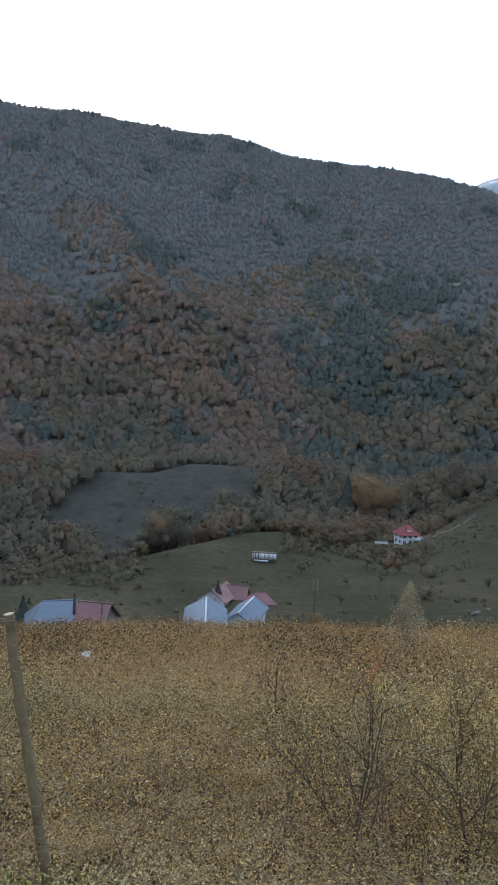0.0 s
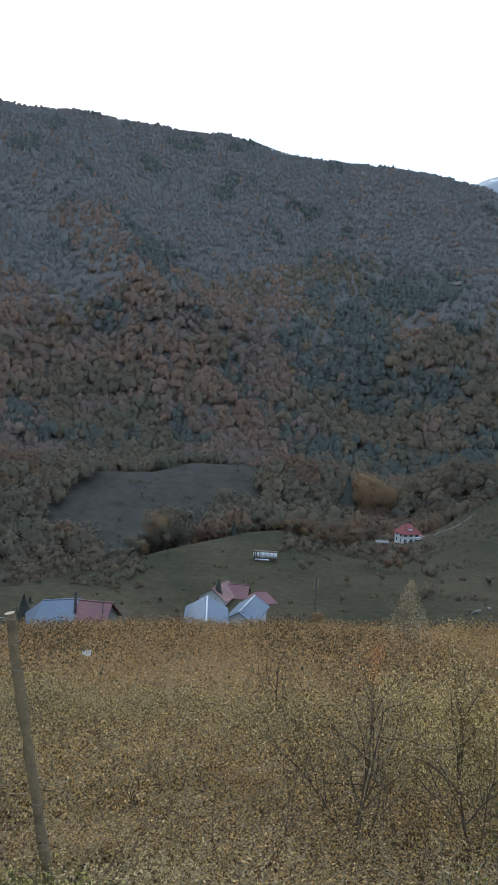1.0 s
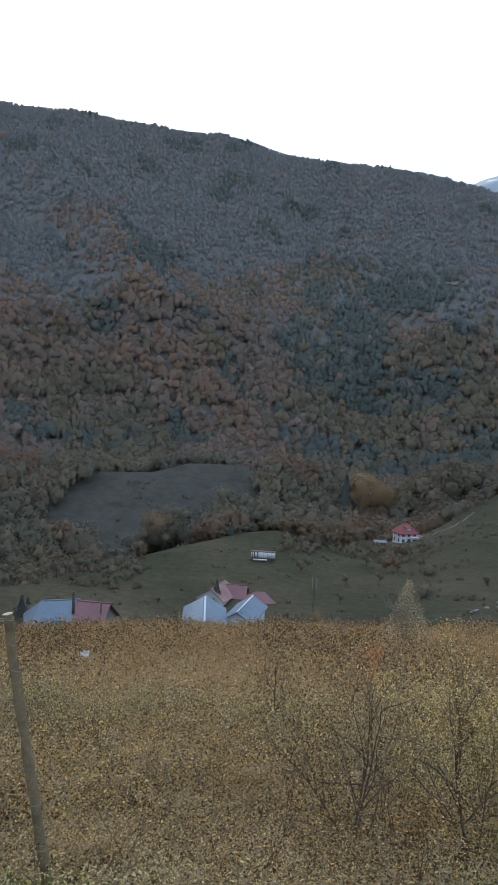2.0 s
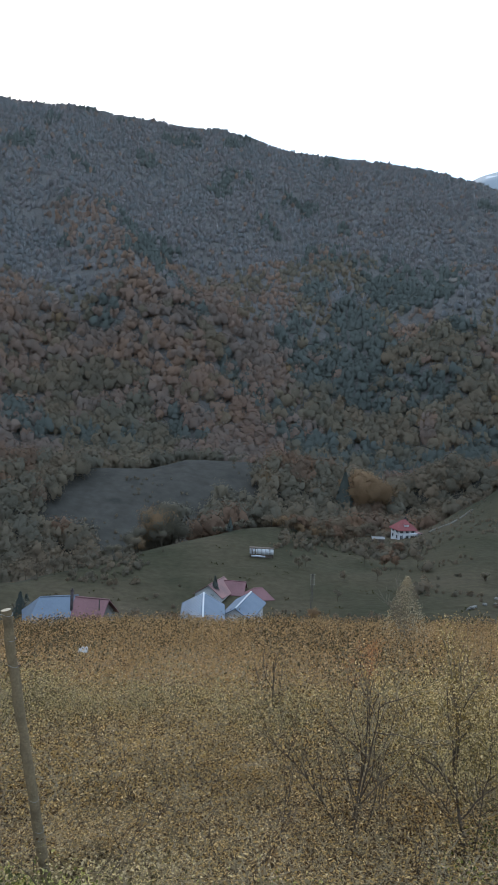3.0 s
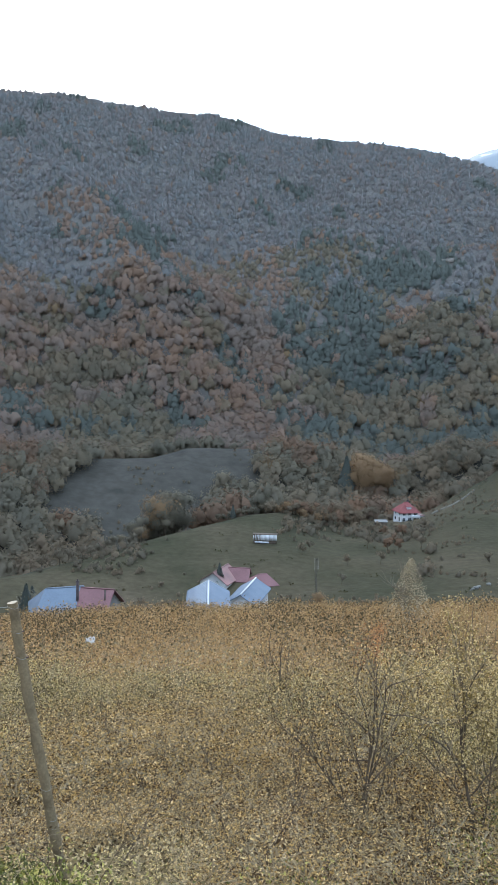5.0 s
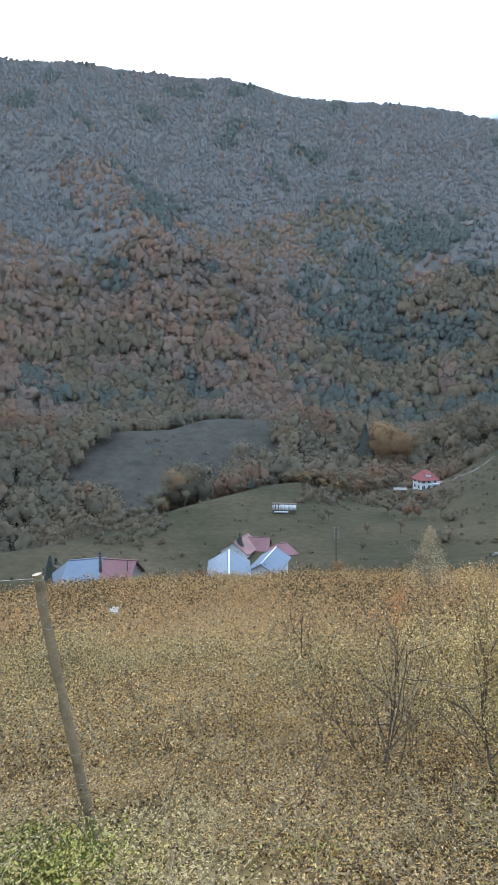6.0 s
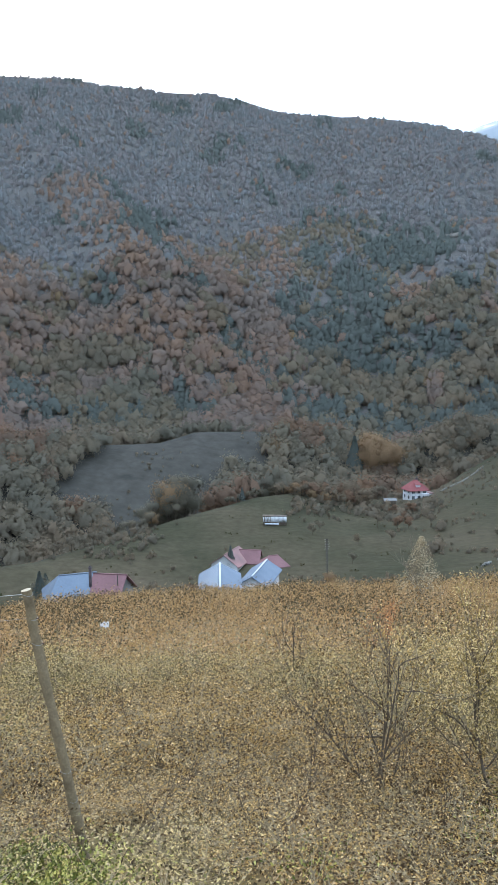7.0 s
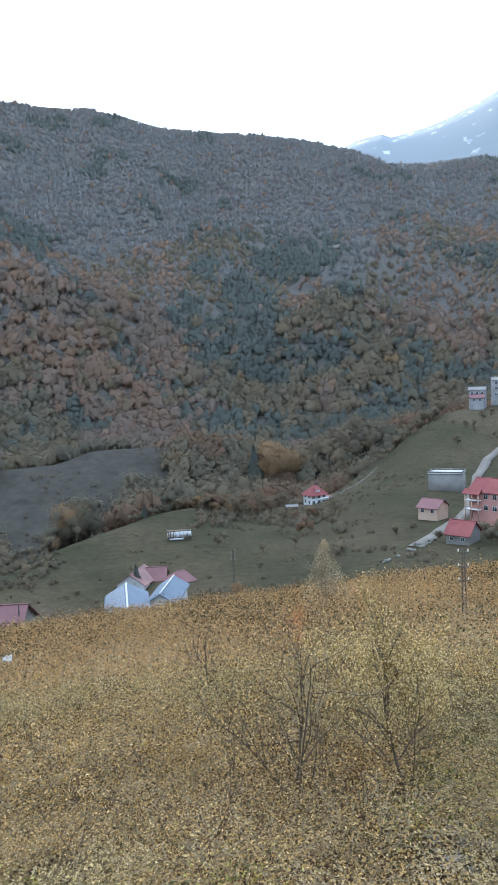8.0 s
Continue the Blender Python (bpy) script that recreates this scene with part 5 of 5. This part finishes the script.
for _i, (_az, _foot, _top) in enumerate([(-10.2, -30, -23.5), (-4.5, -27, -22.5), (-2.0, -32, -26), (4.8, -34, -26.5), (7.2, -31, -24), (13.5, -33, -25), (15.2, -30, -21), (-16.5, -27, -22.5), (21.5, -31, -23), (24.5, -28, -20), (16.2, -35.5, -28), (-19.5, -31, -26)]):
    sapling("sapling", "thin bare shoots sticking out of the scrub", _az, _foot, _top, [(-0.2 + 0.1 * (_i % 4), 0.0, 1.5, 0.010), (0.15 - 0.08 * (_i % 5), 0.1, 1.3, 0.008)], M_LEAF_DRY, 60, 0.03, 70 + _i, 0.3, 0.45, 2)


# ---- scrub on the slope ----
def bramble(seed, leaf_mat, leaves, leaf, h, w, stems=11):
    """A low tangled bush: arching stems, side twigs and a mass of leaves. At the origin."""
    rng = np.random.default_rng(seed)
    ob = new("bramble_bush")
    pieces, sites = [], []
    for i in range(stems):
        a = rng.random() * 6.28
        out = np.array([math.cos(a), math.sin(a), 0])
        L = 0.7 + 0.5 * rng.random()
        p = [out * 0.08 + [0, 0, -0.1]]
        for j in range(1, 7):
            u = j / 6
            p.append(out * (0.08 + w * L * u * u * 0.8) + [rng.normal() * 0.03, rng.normal() * 0.03, h * L * (1.5 * u - 0.62 * u * u) ])
        pieces.append(tube(p, np.linspace(0.0055, 0.002, 7), 3))
        for j in (2, 3, 4, 5, 6):
            q = np.array(p[j])
            e = q + rng.normal(size=3) * [0.2, 0.2, 0.12] + [0, 0, 0.06]
            pieces.append(tube([q, (q + e) / 2 + rng.normal(size=3) * 0.02, e], [0.004, 0.003, 0.0015], 3))
            sites += [q, (q + e) / 2, e]
    part("stem_tangle", np_mesh("stem_tangle", *joined(pieces), (M_TWIG,)), ob, "pale tangled stems")
    sites = np.array(sites)
    c = sites[rng.integers(0, len(sites), leaves)] + rng.normal(size=(leaves, 3)) * [0.16, 0.16, 0.11] * w / 0.7
    c[:, 2] = np.maximum(c[:, 2], 0.02 + 0.1 * rng.random(leaves))
    nor = rng.normal(size=(leaves, 3)) + [0, 0, 0.7]
    v, f = cards(c, nor, leaf * (0.55 + 0.8 * rng.random(leaves)), leaf * (0.28 + 0.3 * rng.random(leaves)), rng, 0.7)
    part("foliage", np_mesh("foliage", v, f, (leaf_mat,)), ob)
    return ob


def sites_on(r0, r1, a0, a1, step, rng):
    r, out = r0, []
    while r < r1:
        n = max(int(radians(a1 - a0) * r / step), 1)
        a = a0 + (a1 - a0) * (np.arange(n) + rng.random(n)) / n
        rr = r + (rng.random(n) - 0.5) * step
        out += [(x, y) for x, y in zip(a, rr)]
        r += step
    return out


def build_scrub():
    rng = np.random.default_rng(17)
    near = [bramble(60 + i, M_LEAF_OLIVE if i % 3 == 2 else M_LEAF_DRY, 1350, 0.033, 0.60 + 0.1 * (i % 3), 0.62, 17) for i in range(6)]
    spots = sites_on(3.4, 15.2, -27, 33, 0.70, rng)
    spots = [q for q in spots if not (q[0] > 23.5 and q[1] < 4.7) and not (-18.5 < q[0] < -12 and q[1] < 6.0)]
    used = [False] * len(near)
    rng.shuffle(spots)
    label = ["tangled dry bramble bush with brown and yellowing leaves", "low leggy bramble bush with pale stems and dry leaves"]
    for k, (az, r) in enumerate(spots[:298]):
        x, y = polar(az, r)
        i = int(rng.integers(0, 2)) * 3 + (2 if noise.noise(Vector((x / 2.6, y / 2.6, 8.0))) > 0.12 else int(rng.integers(0, 2)))
        m = pose(x, y, float(ground_at(x, y)), rng.normal() * 5, rng.normal() * 5, float(rng.random() * 360))
        s = (0.8 + 0.5 * rng.random()) * (0.8 if r < 7 else 1.0)
        ob = near[i] if not used[i] else copy_thing(near[i], m)
        if not used[i]:
            ob.matrix_basis = m
            used[i] = True
        ob.scale = (s, s, s * (0.85 + 0.3 * rng.random()) * (0.55 + 0.4 * min(max((r - 6) / 6, 0), 1)))
        tagged(ob, label[i % 2], "bush", "bramble bushes")
    # the rest of the slope
    far = sites_on(15.0, 61.0, -27, 33, 1.15, rng) + [tuple(q) for q in spots[298:]]
    far = [q for q in far if not (24.0 < q[0] < 26.4 and 16 < q[1] < 29)]
    cs, ns, ls, tw, ts = [], [], [], [], []
    belt_r = meet(-10, -21.4)
    for az, r in far:
        x, y = polar(az, r)
        z = float(ground_at(x, y))
        tall = 0.75 + 0.75 * rng.random() + 0.5 * max(0.0, noise.noise(Vector((x / 6, y / 6, 3.0))))
        n = 230 if r < 26 else 120 if r < 42 else 95
        size = 0.072 if r < 26 else 0.11 if r < 42 else 0.15
        d = rng.normal(size=(n, 3)) * [0.42, 0.42, 0.28]
        c = d + [x, y, z + tall * 0.55]
        c[:, 2] = np.maximum(c[:, 2] + (tall - 0.8) * 0.5 * rng.random(n), z + 0.03)
        cs.append(c)
        ns.append(rng.normal(size=(n, 3)) + [0, 0, 0.6])
        ls.append(size * (0.5 + 0.9 * rng.random(n)))
        patch = noise.fractal(Vector((x / 7, y / 7, 1.0)), 0.9, 2.1, 3)
        # a belt of dark evergreen bramble below the brow
        patch -= 0.75 * math.exp(-((r - belt_r) / 2.4) ** 2) * min(max((az + 18) / 2, 0), 1) * min(max((-3.5 - az) / 2, 0), 1)
        ts.append(np.clip(0.56 + 0.5 * patch + 0.75 * (rng.random(n) - 0.5), 0, 1))
        for j in range(2 if r < 32 else 1):
            a = rng.random() * 6.28
            e = np.array([x + math.cos(a) * 0.45, y + math.sin(a) * 0.45, z + tall * (0.9 + 0.5 * rng.random())])
            tw.append(tube([(x, y, z - 0.05), ((x + e[0]) / 2, (y + e[1]) / 2, z + tall * 0.75), e], [0.009, 0.007, 0.003], 3))
    ln = np.concatenate(ls)
    v, f = cards(np.concatenate(cs), np.concatenate(ns), ln, ln * 0.55, rng, 0.4)
    tagged(new("scrub_leaves", with_tint(np_mesh("scrub_leaves", v, f, (M_LEAF_FAR,)), np.repeat(np.concatenate(ts), len(v) // len(ln)))), "dry brown scrub leaves covering the whole slope", "scrub", kind="stuff")
    tagged(new("scrub_stems", np_mesh("scrub_stems", *joined(tw), (M_TWIG,))), "pale bare stems of the scrub slope", "scrub", kind="stuff")
    # leaf litter and dead grass between the bushes
    n = 44000
    a = np.radians(-27 + 60 * rng.random(n))
    r = np.sqrt(4.0 ** 2 + (13.0 ** 2 - 4.0 ** 2) * rng.random(n))
    x, y = np.sin(a) * r, np.cos(a) * r
    # thicker on the trodden patch, where nothing grows
    extra = 6500
    a, r = np.radians(20.5 + 10 * rng.random(extra)), 3.5 + 2.3 * rng.random(extra)
    x, y, n = np.append(x, np.sin(a) * r), np.append(y, np.cos(a) * r), n + extra
    c = np.column_stack([x, y, ground_at(x, y) + 0.015 + 0.05 * rng.random(n)])
    v, f = cards(c, rng.normal(size=(n, 3)) * 0.6 + [0, 0, 1], 0.042 * (0.6 + 0.8 * rng.random(n)), 0.028, rng)
    tagged(new("leaf_litter", np_mesh("leaf_litter", v, f, (M_LITTER,))), "fallen dry leaves on the ground under the scrub", "leaves", kind="stuff")
    # pale dead stalks that arch out of the nearest brambles
    bits = []
    for i in range(320):
        az = -20 + 47 * rng.random() ** 0.6
        r = 4.2 + 5.5 * rng.random()
        x, y = polar(az, r)
        if 22.5 < az and r < 5.4:
            continue
        z = float(ground_at(x, y)) + 0.1 + 0.35 * rng.random()
        a, ln = rng.random() * 6.28, 0.14 + 0.3 * rng.random() ** 2
        d = np.array([math.cos(a), math.sin(a), 0]) * ln
        lift = ln * (0.1 + 0.5 * rng.random())
        bits.append(tube([(x, y, z), np.array([x, y, z + lift]) + d * 0.4 + rng.normal(size=3) * 0.015, np.array([x, y, z + lift * 1.1]) + d * 0.75 + rng.normal(size=3) * 0.015, np.array([x, y, z + lift * (0.5 + 0.6 * rng.random())]) + d], [0.0022, 0.002, 0.0016, 0.001], 3))
    tagged(new("dead_stalks", np_mesh("dead_stalks", *joined(bits), (M_STALK,))), "pale dead stalks arching out of the brambles", "stalks", kind="stuff")
    # green weeds near the post and by the stony patch
    cs = []
    for az, r, wide, n in ((-19.8, 5.0, 0.5, 2200), (-17.0, 4.8, 0.4, 700), (-13, 4.6, 0.4, 350), (24.0, 7.4, 0.6, 800), (20.5, 6.0, 0.4, 350), (6.0, 4.9, 0.5, 250)):
        x, y = polar(az, r)
        q = rng.normal(size=(n, 2)) * wide * 0.6 + [x, y]
        cs.append(np.column_stack([q, ground_at(q[:, 0], q[:, 1]) + 0.03 + 0.28 * rng.random(n)]))
    c = np.concatenate(cs)
    v, f = cards(c, rng.normal(size=c.shape) + [0, 0, 0.6], 0.038 * (0.6 + 0.8 * rng.random(len(c))), 0.022, rng)
    tagged(new("green_weeds", np_mesh("green_weeds", v, f, (M_LEAF_GREEN,))), "patches of low green weeds among dry brambles", "weeds", kind="stuff")
    cs = []
    for az, el, wide, n in ((23.6, -29.6, 0.42, 1300), (22.2, -31.5, 0.3, 500), (-20.2, -37.0, 0.22, 420), (-20.6, -27.4, 0.2, 260)):
        x, y = polar(az, meet(az, el))
        q = rng.normal(size=(n, 2)) * wide * 0.6 + [x, y]
        cs.append(np.column_stack([q, ground_at(q[:, 0], q[:, 1]) + 0.03 + 0.3 * rng.random(n)]))
    c = np.concatenate(cs)
    v, f = cards(c, rng.normal(size=c.shape) + [0, 0, 0.6], 0.05 * (0.6 + 0.8 * rng.random(len(c))), 0.03, rng)
    tagged(new("dark_weeds", np_mesh("dark_weeds", v, f, (M_LEAF_WEED,))), "dark green weeds growing up through the dry scrub", "weeds", kind="stuff")


build_scrub()


# ---- small things ----
def rock(name, az, r, size, label, seed, mat):
    rng = np.random.default_rng(seed)
    bm = bmesh.new()
    bmesh.ops.create_icosphere(bm, subdivisions=2, radius=1)
    for v in bm.verts:
        v.co *= 1 + 0.35 * noise.noise(v.co * 1.3 + Vector((seed, 0, 0)))
        v.co = Vector((v.co.x * size[0], v.co.y * size[1], v.co.z * size[2]))
    me = bpy.data.meshes.new(name)
    bm.to_mesh(me)
    bm.free()
    me.materials.append(mat)
    ob = new(name, me)
    x, y = polar(az, r)
    ob.matrix_basis = pose(x, y, float(ground_at(x, y)) + size[2] * 0.3, 0, 0, rng.random() * 360)
    return tagged(ob, label, "stone")


_rng = np.random.default_rng(8)
for _i in range(14):
    tagged(rock("stone", 21.8 + 5.5 * _rng.random(), 5.3 + 0.9 * _rng.random(), (0.05 + 0.09 * _rng.random(), 0.05 + 0.07 * _rng.random(), 0.03 + 0.03 * _rng.random()), "grey fieldstone lying in a bare stony patch", 100 + _i, M_FIELDSTONE), group="stones of the patch")


def stump():
    x, y = polar(18.3, 6.2)
    ob = new("tree_stump")
    z = float(ground_at(x, y))
    tv, tf = tube([(x, y, z - 0.1), (x + 0.01, y, z + 0.1), (x + 0.015, y, z + 0.22)], [0.055, 0.045, 0.042], 10)
    part("trunk", np_mesh("trunk", tv, tf, (M_BARK,), smooth=True), ob)
    part("cut_face", poly_mesh("cut_face", np.concatenate([tv[-10:] + [0, 0, 0.002], [[x + 0.015, y, z + 0.225]]]), [(i, (i + 1) % 10, 10) for i in range(10)], M_CUT), ob, "pale sawn face")
    tagged(ob, "short sawn tree stump among the leaf litter", "stump")


stump()


def sheet():
    x, y = polar(-12.7, 20.0)
    rng = np.random.default_rng(2)
    n = 7
    u, w = np.meshgrid(np.linspace(-0.13, 0.13, n), np.linspace(-0.10, 0.10, n), indexing="ij")
    zz = 0.04 * rng.normal(size=u.shape)
    top = np.stack([u, w, zz + 0.02], -1).reshape(-1, 3)
    i, j = np.meshgrid(np.arange(n - 1), np.arange(n - 1), indexing="ij")
    f = np.stack([i * n + j, (i + 1) * n + j, (i + 1) * n + j + 1, i * n + j + 1], -1).reshape(-1, 4)
    ob = new("plastic_sheet", np_mesh("plastic_sheet", np.concatenate([top, top - [0, 0, 0.015]]), np.concatenate([f, f[:, ::-1] + n * n]), (M_TRUNK_PALE,)))
    ob.matrix_basis = pose(x, y, float(ground_at(x, y)) + 0.98, 12, 5, 13)
    tagged(ob, "crumpled white plastic sheet caught on top of the scrub", "sheet")


sheet()
